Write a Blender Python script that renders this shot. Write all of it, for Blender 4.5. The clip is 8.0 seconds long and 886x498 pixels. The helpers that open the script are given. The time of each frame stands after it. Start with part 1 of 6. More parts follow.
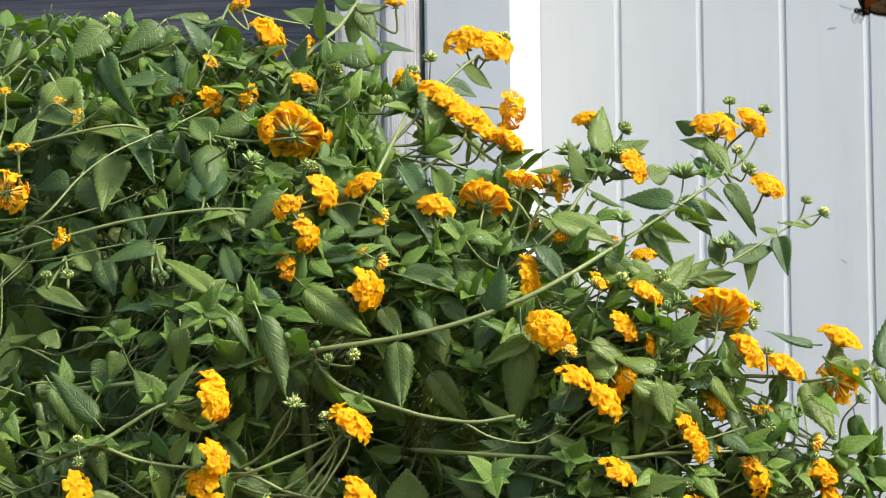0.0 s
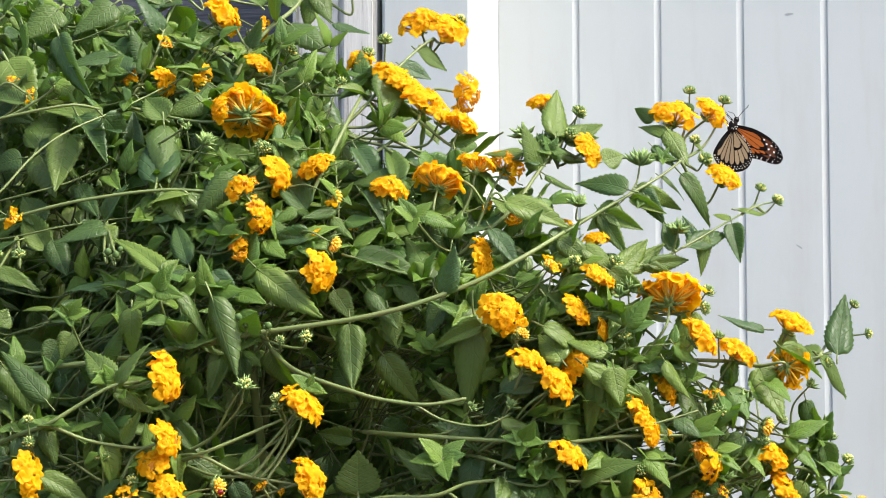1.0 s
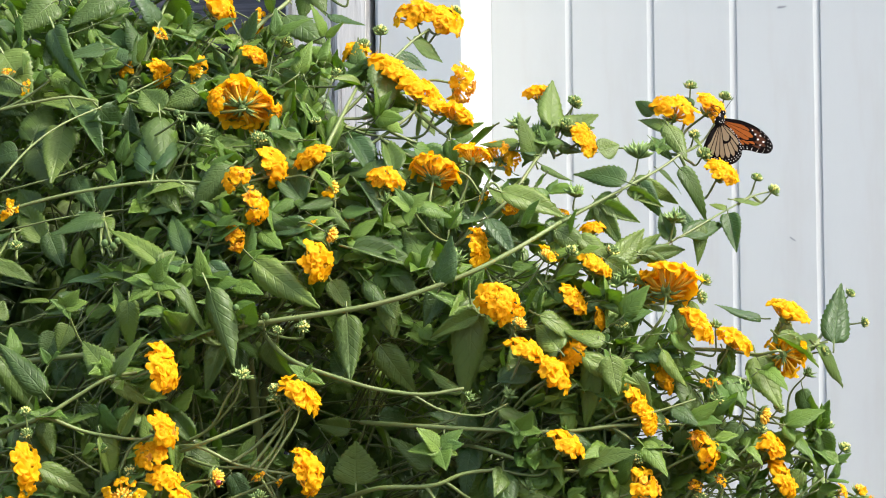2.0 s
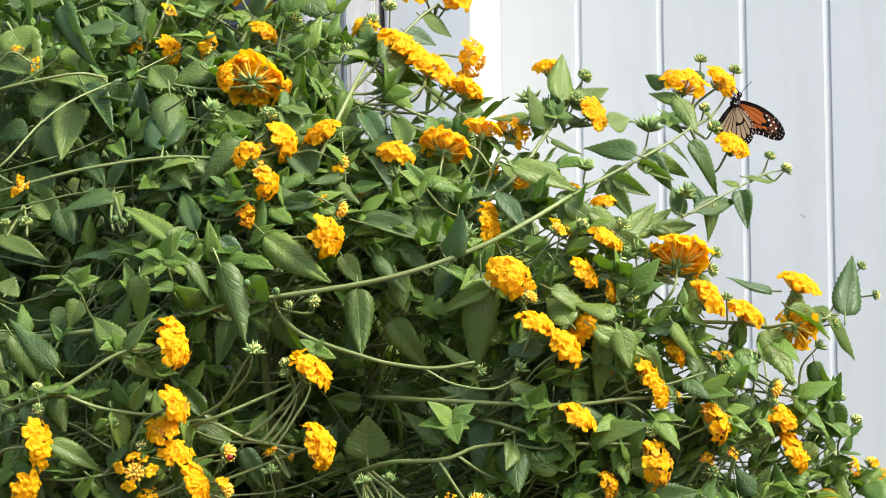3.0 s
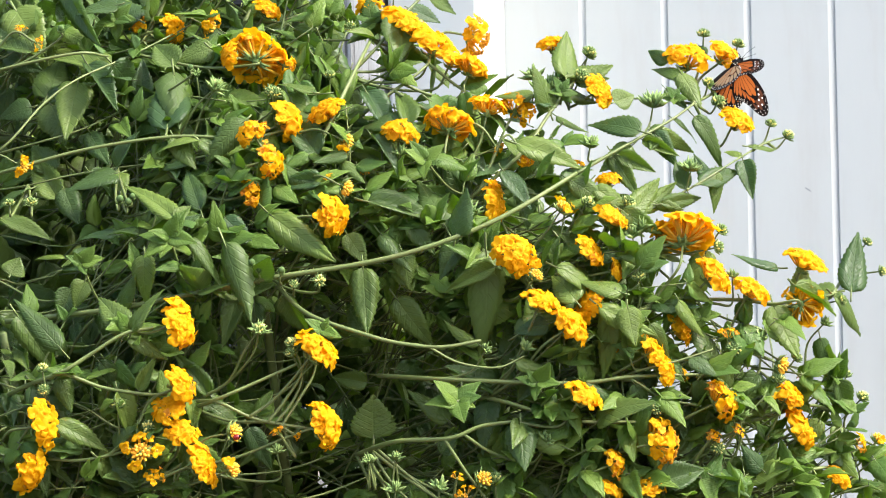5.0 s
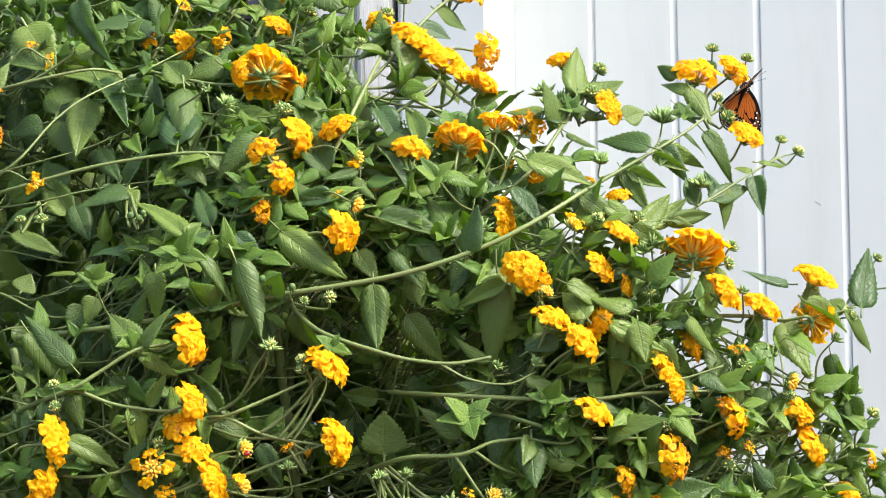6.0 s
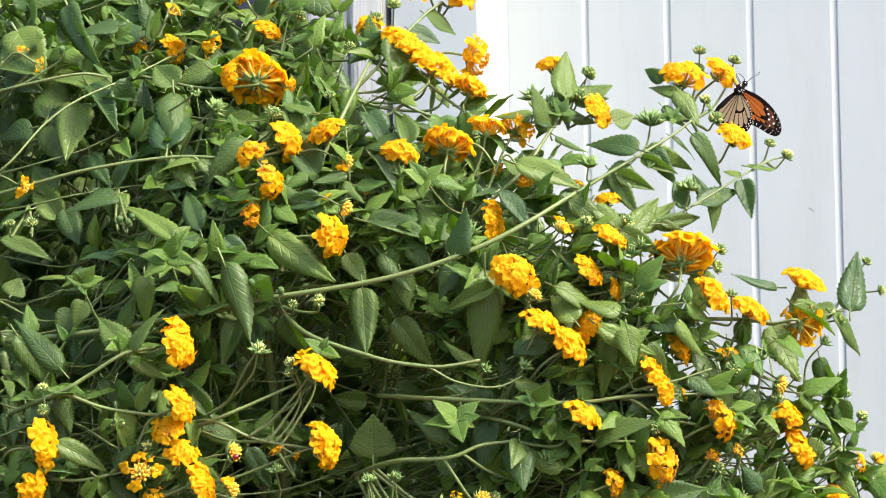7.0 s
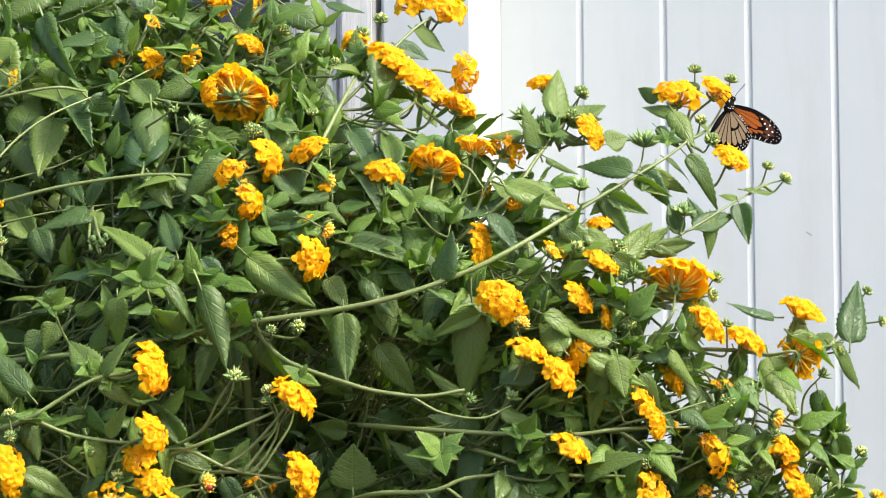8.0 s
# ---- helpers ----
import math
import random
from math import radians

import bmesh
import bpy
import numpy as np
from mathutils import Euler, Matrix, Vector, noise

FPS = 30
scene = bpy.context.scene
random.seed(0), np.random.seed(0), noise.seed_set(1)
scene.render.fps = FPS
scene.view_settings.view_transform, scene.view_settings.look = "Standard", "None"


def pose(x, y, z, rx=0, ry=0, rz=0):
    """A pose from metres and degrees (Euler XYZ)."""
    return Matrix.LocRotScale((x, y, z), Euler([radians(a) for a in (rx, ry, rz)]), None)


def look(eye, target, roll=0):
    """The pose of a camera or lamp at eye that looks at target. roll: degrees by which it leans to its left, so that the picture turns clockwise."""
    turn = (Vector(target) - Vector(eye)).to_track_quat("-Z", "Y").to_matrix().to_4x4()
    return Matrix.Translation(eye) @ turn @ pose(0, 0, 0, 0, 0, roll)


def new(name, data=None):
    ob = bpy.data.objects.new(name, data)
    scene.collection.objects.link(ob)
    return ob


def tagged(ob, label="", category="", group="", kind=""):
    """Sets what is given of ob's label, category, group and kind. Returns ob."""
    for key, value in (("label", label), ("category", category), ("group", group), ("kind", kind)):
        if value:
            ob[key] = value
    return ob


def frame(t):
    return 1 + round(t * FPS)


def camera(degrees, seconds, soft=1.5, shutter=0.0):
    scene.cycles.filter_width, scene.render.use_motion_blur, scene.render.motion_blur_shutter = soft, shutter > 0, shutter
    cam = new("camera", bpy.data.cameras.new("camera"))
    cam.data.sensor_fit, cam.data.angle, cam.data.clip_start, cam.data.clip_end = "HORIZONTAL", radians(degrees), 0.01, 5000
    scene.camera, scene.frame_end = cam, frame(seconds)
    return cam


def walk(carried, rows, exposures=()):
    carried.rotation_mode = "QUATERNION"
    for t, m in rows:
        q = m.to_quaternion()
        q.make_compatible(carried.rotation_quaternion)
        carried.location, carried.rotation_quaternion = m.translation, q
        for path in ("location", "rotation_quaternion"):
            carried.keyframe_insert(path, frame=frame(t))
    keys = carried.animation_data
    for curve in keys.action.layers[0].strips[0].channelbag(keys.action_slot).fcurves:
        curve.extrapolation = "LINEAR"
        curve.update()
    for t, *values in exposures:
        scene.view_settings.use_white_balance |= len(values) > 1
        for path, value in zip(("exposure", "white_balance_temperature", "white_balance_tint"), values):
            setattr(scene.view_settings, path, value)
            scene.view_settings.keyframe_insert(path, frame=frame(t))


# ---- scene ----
cam = camera(20.0, 8.0, soft=1.05, shutter=0.2)
PATH = [
    (0.0, 0.0005, -0.0055, 1.2645, 0.903, 3.606, 0.590),
    (0.1, 0.0018, -0.0055, 1.2645, 1.096, 3.542, 0.573),
    (0.2, 0.0032, -0.0054, 1.2645, 1.170, 3.529, 0.556),
    (0.3, 0.0045, -0.0054, 1.2645, 1.070, 3.464, 0.539),
    (0.4, 0.0059, -0.0054, 1.2645, 0.929, 3.310, 0.522),
    (0.5, 0.0072, -0.0054, 1.2645, 0.775, 3.247, 0.505),
    (1.0, 0.0067, -0.0046, 1.2639, -0.000, 3.218, 0.229),
    (1.5, 0.0032, -0.0058, 1.2625, -0.232, 3.209, 0.321),
    (3.0, 0.0004, -0.0035, 1.2486, 0.001, 2.890, 0.743),
    (3.5, 0.0034, -0.0034, 1.2549, 0.092, 2.535, 0.779),
    (4.0, 0.0079, -0.0024, 1.2543, 0.218, 2.370, 0.894),
    (4.5, 0.0015, -0.0016, 1.2535, 0.060, 2.169, 1.027),
    (6.0, -0.0014, -0.0031, 1.2591, 0.308, 2.448, 1.018),
    (6.5, 0.0031, -0.0043, 1.2556, 0.366, 2.619, 1.130),
    (7.0, 0.0073, -0.0046, 1.2537, 0.332, 2.691, 1.056),
    (7.5, 0.0045, -0.0028, 1.2581, 0.142, 2.668, 1.008),
    (7.6, 0.0045, -0.0028, 1.2581, 0.123, 2.713, 1.000),
    (7.7, 0.0047, -0.0020, 1.2582, 0.103, 2.765, 0.990),
    (7.8, 0.0077, 0.0193, 1.2598, 0.176, 2.830, 0.810),
    (7.9, 0.0116, 0.0465, 1.2619, 0.236, 2.889, 0.560),
    (8.0, 0.0138, 0.0621, 1.2631, 0.182, 3.043, 0.418),
]
EXPOSURES = [(0.0, 1.50), (0.5, 1.60), (1.0, 1.66), (1.5, 1.67), (3.0, 1.76), (4.5, 1.86), (6.0, 1.88), (8.0, 1.81)]
walk(cam, [(t, pose(x, y, z, 90 + pitch, roll, yaw)) for t, x, y, z, yaw, pitch, roll in PATH], EXPOSURES)

# ---- daylight: bright hazy sky, soft sun from high on the right ----
SUN_HEIGHT, SUN_TURN = 52.0, 114.0
world = bpy.data.worlds.new("sky")
scene.world = world
world.use_nodes = True
sky = world.node_tree.nodes.new("ShaderNodeTexSky")
sky.sky_type, sky.sun_disc = "NISHITA", False
sky.sun_elevation, sky.sun_rotation = radians(SUN_HEIGHT), radians(SUN_TURN)
sky.air_density, sky.dust_density = 1.0, 4.0
world.node_tree.links.new(sky.outputs[0], world.node_tree.nodes["Background"].inputs[0])
world.node_tree.nodes["Background"].inputs[1].default_value = 0.14
sun_data = bpy.data.lights.new("sun", "SUN")
sun_data.energy, sun_data.angle, sun_data.color = 2.0, radians(12), (1.0, 0.962, 0.895)
sun = new("sun", sun_data)
sd = Vector((math.sin(radians(SUN_TURN)) * math.cos(radians(SUN_HEIGHT)), math.cos(radians(SUN_TURN)) * math.cos(radians(SUN_HEIGHT)), math.sin(radians(SUN_HEIGHT))))
sun.matrix_world = look(sd * 20, (0, 0, 0))


# ---- materials ----
class Mat:
    """A small builder for node materials."""

    def __init__(self, name, rough=0.6, metal=0.0, spec=0.5):
        self.m = bpy.data.materials.new(name)
        self.m.use_nodes = True
        self.t = self.m.node_tree
        self.p = self.t.nodes["Principled BSDF"]
        self.p.inputs["Roughness"].default_value = rough
        self.p.inputs["Metallic"].default_value = metal
        self.p.inputs["Specular IOR Level"].default_value = spec

    def node(self, kind, **values):
        n = self.t.nodes.new(kind)
        for k, v in values.items():
            setattr(n, k, v)
        return n

    def link(self, a, b):
        self.t.links.new(a, b)
        return self

    def math(self, op, a, b=None, c=None):
        n = self.node("ShaderNodeMath", operation=op)
        for i, v in enumerate((a, b, c)):
            if v is None:
                continue
            if isinstance(v, (int, float)):
                n.inputs[i].default_value = v
            else:
                self.link(v, n.inputs[i])
        return n.outputs[0]

    def coord(self, which="Object", scale=(1, 1, 1)):
        c, g = self.node("ShaderNodeTexCoord"), self.node("ShaderNodeMapping")
        g.inputs["Scale"].default_value = scale
        self.link(c.outputs[which], g.inputs["Vector"])
        return g.outputs[0]

    def noise(self, vec, scale, detail=4.0, rough=0.55):
        n = self.node("ShaderNodeTexNoise")
        n.inputs["Scale"].default_value, n.inputs["Detail"].default_value, n.inputs["Roughness"].default_value = scale, detail, rough
        self.link(vec, n.inputs["Vector"])
        return n.outputs["Fac"]

    def ramp(self, fac, *stops):
        n = self.node("ShaderNodeValToRGB")
        e = n.color_ramp.elements
        while len(e) < len(stops):
            e.new(0.5)
        for el, (pos, col) in zip(e, stops):
            el.position, el.color = pos, (*col, 1)
        self.link(fac, n.inputs["Fac"])
        return n.outputs["Color"]

    def mix(self, fac, a, b, how="MIX"):
        n = self.node("ShaderNodeMix", data_type="RGBA", blend_type=how)
        for sock, v in ((n.inputs[0], fac), (n.inputs[6], a), (n.inputs[7], b)):
            if isinstance(v, (int, float)):
                sock.default_value = v
            elif isinstance(v, tuple):
                sock.default_value = (*v, 1)
            else:
                self.link(v, sock)
        return n.outputs[2]

    def random(self):
        """One number per piece: object's and mesh island's together."""
        o, g = self.node("ShaderNodeObjectInfo"), self.node("ShaderNodeNewGeometry")
        return self.math("FRACT", self.math("ADD", o.outputs["Random"], g.outputs["Random Per Island"]))

    def bump(self, height, strength, distance):
        b = self.node("ShaderNodeBump")
        b.inputs["Strength"].default_value, b.inputs["Distance"].default_value = strength, distance
        self.link(height, b.inputs["Height"])
        self.link(b.outputs[0], self.p.inputs["Normal"])
        return b.outputs[0]

    def colour(self, c):
        if isinstance(c, tuple):
            self.p.inputs["Base Color"].default_value = (*c, 1)
        else:
            self.link(c, self.p.inputs["Base Color"])
        return self

    def thin(self, c, share, normal=None):
        """Lets a share of the light through a thin sheet."""
        tr, mx = self.node("ShaderNodeBsdfTranslucent"), self.node("ShaderNodeMixShader")
        if isinstance(c, tuple):
            tr.inputs[0].default_value = (*c, 1)
        else:
            self.link(c, tr.inputs[0])
        if normal is not None:
            self.link(normal, tr.inputs["Normal"])
        mx.inputs[0].default_value = share
        self.link(self.p.outputs[0], mx.inputs[1])
        self.link(tr.outputs[0], mx.inputs[2])
        self.link(mx.outputs[0], self.t.nodes["Material Output"].inputs["Surface"])
        return self


def leaf_material(name, dark, light, vein, gloss, through_share):
    m = Mat(name, rough=gloss, spec=0.45)
    uv = m.node("ShaderNodeUVMap")
    sep = m.node("ShaderNodeSeparateXYZ")
    m.link(uv.outputs[0], sep.inputs[0])
    along, across = sep.outputs[0], m.math("ABSOLUTE", m.math("SUBTRACT", sep.outputs[1], 0.5))
    r = m.random()
    # side veins climb towards the tip from a pale midrib
    wave = m.math("PINGPONG", m.math("SUBTRACT", m.math("MULTIPLY", along, 7.0), m.math("MULTIPLY", across, 4.4)), 0.5)
    side = m.math("SMOOTH_MIN", m.math("MULTIPLY", wave, 9.0), 1.0, 0.2)
    rib = m.math("SMOOTH_MIN", m.math("MULTIPLY", across, 30.0), 1.0, 0.2)
    fine = m.noise(m.coord("Object"), 900, 3)
    blotch = m.noise(m.coord("Object"), 60, 3)
    mid = tuple((a + b) / 2 for a, b in zip(dark, light))
    base = m.ramp(r, (0.0, (dark[0] * 0.8, dark[1] * 0.9, dark[2] * 1.3)), (0.35, dark), (0.70, mid), (1.0, light))
    base = m.mix(m.math("MULTIPLY", blotch, 0.40), base, (dark[0] * 0.7, dark[1] * 0.75, dark[2] * 0.8))
    base = m.mix(m.math("MULTIPLY", m.math("SUBTRACT", 1.0, m.math("MINIMUM", side, rib)), 0.15), base, vein)
    m.colour(base)
    pucker = m.node("ShaderNodeTexVoronoi", feature="SMOOTH_F1")
    pucker.inputs["Scale"].default_value = 420
    m.link(m.coord("Object"), pucker.inputs["Vector"])
    height = m.math("ADD", m.math("MULTIPLY", m.math("MINIMUM", side, rib), 0.42), m.math("ADD", m.math("MULTIPLY", fine, 0.20), m.math("MULTIPLY", pucker.outputs["Distance"], -0.7)))
    rough = m.math("ADD", gloss - 0.06, m.math("MULTIPLY", blotch, 0.16))
    m.link(rough, m.p.inputs["Roughness"])
    nrm = m.bump(height, 0.62, 0.0009)
    glow = m.mix(0.6, base, (0.335, 0.485, 0.052))
    m.thin(glow, through_share, nrm)
    return m.m


LEAF_TOP = leaf_material("leaf upper face", (0.084, 0.146, 0.040), (0.242, 0.332, 0.066), (0.22, 0.33, 0.09), 0.36, 0.56)
LEAF_UNDER = leaf_material("leaf lower face", (0.134, 0.220, 0.072), (0.240, 0.354, 0.106), (0.28, 0.42, 0.14), 0.56, 0.58)
# paler green for young leaves, and to paint daylight on some others
LEAF_YOUNG_LIT = leaf_material("young and sun-tinted leaf", (0.150, 0.264, 0.046), (0.258, 0.390, 0.064), (0.27, 0.40, 0.10), 0.42, 0.60)


def stem_material():
    m = Mat("green stem", rough=0.5, spec=0.4)
    v = m.coord("Object")
    m.colour(m.mix(m.noise(v, 45, 3), m.mix(m.random(), (0.085, 0.140, 0.036), (0.165, 0.235, 0.068)), (0.14, 0.15, 0.05)))
    m.bump(m.noise(v, 600, 3), 0.4, 0.0005)
    return m.m


def petal_material(name, a, b, share):
    m = Mat(name, rough=0.6, spec=0.15)
    v = m.coord("Object")
    c = m.mix(m.random(), a, b)
    c = m.mix(m.math("MULTIPLY", m.noise(v, 220, 3), 0.35), c, (b[0] * 0.95, b[1] * 0.80, b[2]))
    m.colour(c)
    nrm = m.bump(m.noise(v, 500, 3), 0.25, 0.0004)
    m.thin(c, share, nrm)
    return m.m


STEM = stem_material()
PETAL = petal_material("orange petal", (0.88, 0.520, 0.006), (0.82, 0.425, 0.005), 0.52)
PETAL_OLD = petal_material("fading petal", (0.90, 0.42, 0.02), (0.60, 0.26, 0.03), 0.40)
TUBE = petal_material("floret tube", (0.92, 0.58, 0.04), (0.72, 0.50, 0.07), 0.40)
BUD_TIP = petal_material("closed bud", (0.66, 0.70, 0.26), (0.80, 0.70, 0.18), 0.10)
BUD_YELLOW = petal_material("yellow bud", (0.95, 0.66, 0.10), (0.88, 0.52, 0.05), 0.20)
BERRY = petal_material("unripe berry", (0.12, 0.20, 0.06), (0.08, 0.14, 0.045), 0.10)
BUD_GREEN = petal_material("green bud", (0.27, 0.37, 0.12), (0.14, 0.23, 0.07), 0.12)


def board_material():
    m = Mat("white painted board", rough=0.45, spec=0.4)
    v = m.coord("Object", (1, 1, 0.08))
    w = m.coord("Object")
    base = m.mix(m.noise(w, 3.0, 3), (0.436, 0.466, 0.461), (0.494, 0.523, 0.516))
    base = m.mix(m.math("MULTIPLY", m.noise(v, 22, 5), 0.30), base, (0.555, 0.570, 0.560))
    stain = m.ramp(m.noise(m.coord("Object", (2.0, 2.0, 0.35)), 5, 5, 0.7), (0.52, (0, 0, 0)), (0.74, (1, 1, 1)))
    m.colour(m.mix(m.math("MULTIPLY", stain, 0.55), base, (0.420, 0.410, 0.385)))
    m.bump(m.noise(v, 60, 5), 0.15, 0.001)
    return m.m


def weathered_material():
    m = Mat("weathered white wood", rough=0.8, spec=0.2)
    v = m.coord("Object", (1, 1, 0.05))
    grain = m.noise(v, 130, 6, 0.7)
    m.colour(m.ramp(grain, (0.34, (0.20, 0.19, 0.175)), (0.47, (0.50, 0.49, 0.46)), (0.70, (0.66, 0.65, 0.62))))
    m.bump(grain, 0.6, 0.002)
    return m.m


def siding_material():
    m = Mat("dark grey siding", rough=0.65, spec=0.3)
    v = m.coord("Object", (0.05, 1, 1))
    grain = m.noise(v, 150, 5, 0.65)
    m.colour(m.ramp(grain, (0.30, (0.040, 0.042, 0.050)), (0.75, (0.115, 0.115, 0.130))))
    m.bump(grain, 0.8, 0.003)
    return m.m


def soil_material():
    m = Mat("garden soil", rough=0.95, spec=0.1)
    v = m.coord("Object")
    n = m.noise(v, 14, 6, 0.7)
    m.colour(m.ramp(n, (0.3, (0.045, 0.032, 0.022)), (0.7, (0.13, 0.095, 0.065))))
    m.bump(n, 0.8, 0.03)
    return m.m


def plain(name, colour, rough=0.6, amount=0.3, scale=200, spec=0.4):
    m = Mat(name, rough=rough, spec=spec)
    v = m.coord("Object")
    m.colour(m.mix(m.math("MULTIPLY", m.noise(v, scale, 3), amount), colour, tuple(c * 0.5 for c in colour)))
    m.bump(m.noise(v, scale * 4, 2), 0.2, 0.0004)
    return m.m


BOARD, WEATHERED, SIDING, SOIL = board_material(), weathered_material(), siding_material(), soil_material()
WING_BLACK = plain("black wing scale", (0.006, 0.004, 0.004), 0.9, spec=0.05)
WING_BROWN = plain("brown wing cell", (0.085, 0.030, 0.014), 0.8, spec=0.1)
BEETLE_RED = plain("dark red beetle shell", (0.22, 0.012, 0.010), 0.25, spec=0.5)
SCUFF = plain("grey scuff", (0.31, 0.32, 0.335), 0.8)
WING_ORANGE = petal_material("orange wing cell", (0.40, 0.110, 0.013), (0.33, 0.088, 0.011), 0.30)
WING_BUFF = petal_material("buff wing cell", (0.33, 0.255, 0.15), (0.275, 0.205, 0.12), 0.22)
WING_WHITE = plain("white wing spot", (0.82, 0.80, 0.76), 0.6, 0.1)
BODY_BLACK = plain("black velvet body", (0.008, 0.007, 0.007), 0.9, spec=0.1)


# ---- mesh helpers ----
def mesh_of(name, verts, faces, materials, slots=None, uvs=None, smooth=True):
    me = bpy.data.meshes.new(name)
    me.from_pydata(verts, [], faces)
    for mt in materials:
        me.materials.append(mt)
    if slots is not None:
        me.polygons.foreach_set("material_index", slots)
    if smooth:
        me.polygons.foreach_set("use_smooth", [True] * len(me.polygons))
    if uvs is not None:
        layer = me.uv_layers.new(name="UVMap")
        ids = np.empty(len(me.loops), dtype=np.int32)
        me.loops.foreach_get("vertex_index", ids)
        layer.data.foreach_set("uv", np.asarray(uvs, dtype=np.float32)[ids].ravel())
    me.update()
    return me


def part(name, bm, material, parent, label=""):
    """Links a bmesh as one mesh object under a thing or a part."""
    me = bpy.data.meshes.new(name)
    bm.to_mesh(me)
    bm.free()
    me.materials.append(material)
    ob = new(name, me)
    ob.parent = parent
    return tagged(ob, label)


def joined(pieces):
    """Joins (verts, faces, slots) pieces into one set."""
    vs, fs, ss = [], [], []
    for v, f, s in pieces:
        k = len(vs)
        vs += v
        fs += [tuple(i + k for i in q) for q in f]
        ss += s if isinstance(s, list) else [s] * len(f)
    return vs, fs, ss


def tube(points, radii, sides=6, slot=0):
    """A round stem along points, closed at both ends."""
    pts = [Vector(p) for p in points]
    vs, fs = [], []
    up = Vector((0.31, 0.17, 0.93))
    for i, p in enumerate(pts):
        d = (pts[min(i + 1, len(pts) - 1)] - pts[max(i - 1, 0)]).normalized()
        a = d.cross(up)
        a = a.normalized() if a.length > 1e-5 else Vector((1, 0, 0))
        b = d.cross(a)
        for k in range(sides):
            w = 2 * math.pi * k / sides
            vs.append(tuple(p + (a * math.cos(w) + b * math.sin(w)) * radii[i]))
    for i in range(len(pts) - 1):
        for k in range(sides):
            fs.append((i * sides + k, i * sides + (k + 1) % sides, (i + 1) * sides + (k + 1) % sides, (i + 1) * sides + k))
    fs.append(tuple(reversed(range(sides))))
    fs.append(tuple(range(len(vs) - sides, len(vs))))
    return vs, fs, slot


def curve_points(points, n=6):
    """Catmull-Rom through points."""
    p = [Vector(q) for q in points]
    p = [p[0] * 2 - p[1]] + p + [p[-1] * 2 - p[-2]]
    out = []
    for i in range(1, len(p) - 2):
        for k in range(n):
            t = k / n
            out.append(0.5 * ((2 * p[i]) + (p[i + 1] - p[i - 1]) * t + (2 * p[i - 1] - 5 * p[i] + 4 * p[i + 1] - p[i + 2]) * t * t + (3 * p[i] - p[i - 1] - 3 * p[i + 1] + p[i + 2]) * t ** 3))
    return out + [p[-2]]


def ball(c, r, rings=4, sides=6, slot=0, stretch=1.0, axis=(0, 0, 1)):
    q = Vector(axis).to_track_quat("Z", "Y")
    vs, fs = [tuple(Vector(c) + q @ Vector((0, 0, r * stretch)))], []
    for i in range(1, rings):
        th = math.pi * i / rings
        for k in range(sides):
            ph = 2 * math.pi * k / sides
            vs.append(tuple(Vector(c) + q @ Vector((r * math.sin(th) * math.cos(ph), r * math.sin(th) * math.sin(ph), r * stretch * math.cos(th)))))
    vs.append(tuple(Vector(c) + q @ Vector((0, 0, -r * stretch))))
    last = len(vs) - 1
    for k in range(sides):
        n = (k + 1) % sides
        fs.append((0, 1 + k, 1 + n))
        for i in range(rings - 2):
            fs.append((1 + i * sides + k, 1 + (i + 1) * sides + k, 1 + (i + 1) * sides + n, 1 + i * sides + n))
        fs.append((last, 1 + (rings - 2) * sides + n, 1 + (rings - 2) * sides + k))
    return vs, fs, slot


def box(lo, hi, slot=0):
    x0, y0, z0 = lo
    x1, y1, z1 = hi
    v = [(x0, y0, z0), (x1, y0, z0), (x1, y1, z0), (x0, y1, z0), (x0, y0, z1), (x1, y0, z1), (x1, y1, z1), (x0, y1, z1)]
    return v, [(0, 3, 2, 1), (4, 5, 6, 7), (0, 1, 5, 4), (1, 2, 6, 5), (2, 3, 7, 6), (3, 0, 4, 7)], slot


# ---- the ground and the walls behind the bush ----
def build_ground():
    rnd = random.Random(3)
    n, size, vs, fs = 60, 60.0, [], []
    for j in range(n + 1):
        for i in range(n + 1):
            x, y = (i / n - 0.5), (j / n - 0.5)
            x, y = math.copysign(abs(2 * x) ** 2.2 * size, x), math.copysign(abs(2 * y) ** 2.2 * size, y)
            vs.append((x, y + 2.0, -0.02 + 0.02 * rnd.random()))
    fs = [(j * (n + 1) + i, j * (n + 1) + i + 1, (j + 1) * (n + 1) + i + 1, (j + 1) * (n + 1) + i) for j in range(n) for i in range(n)]
    tagged(new("ground", mesh_of("ground", vs, fs, [SOIL])), "bare brown garden soil under the bush", "ground", kind="structure")


FENCE_TURN = -11.0  # the boarded wall comes nearer towards its far end
FENCE = pose(0.434, 3.0, 0.0, 0, 0, FENCE_TURN)
PITCH = 0.1002
JOINT = 0.0367  # where one joint lies along the wall


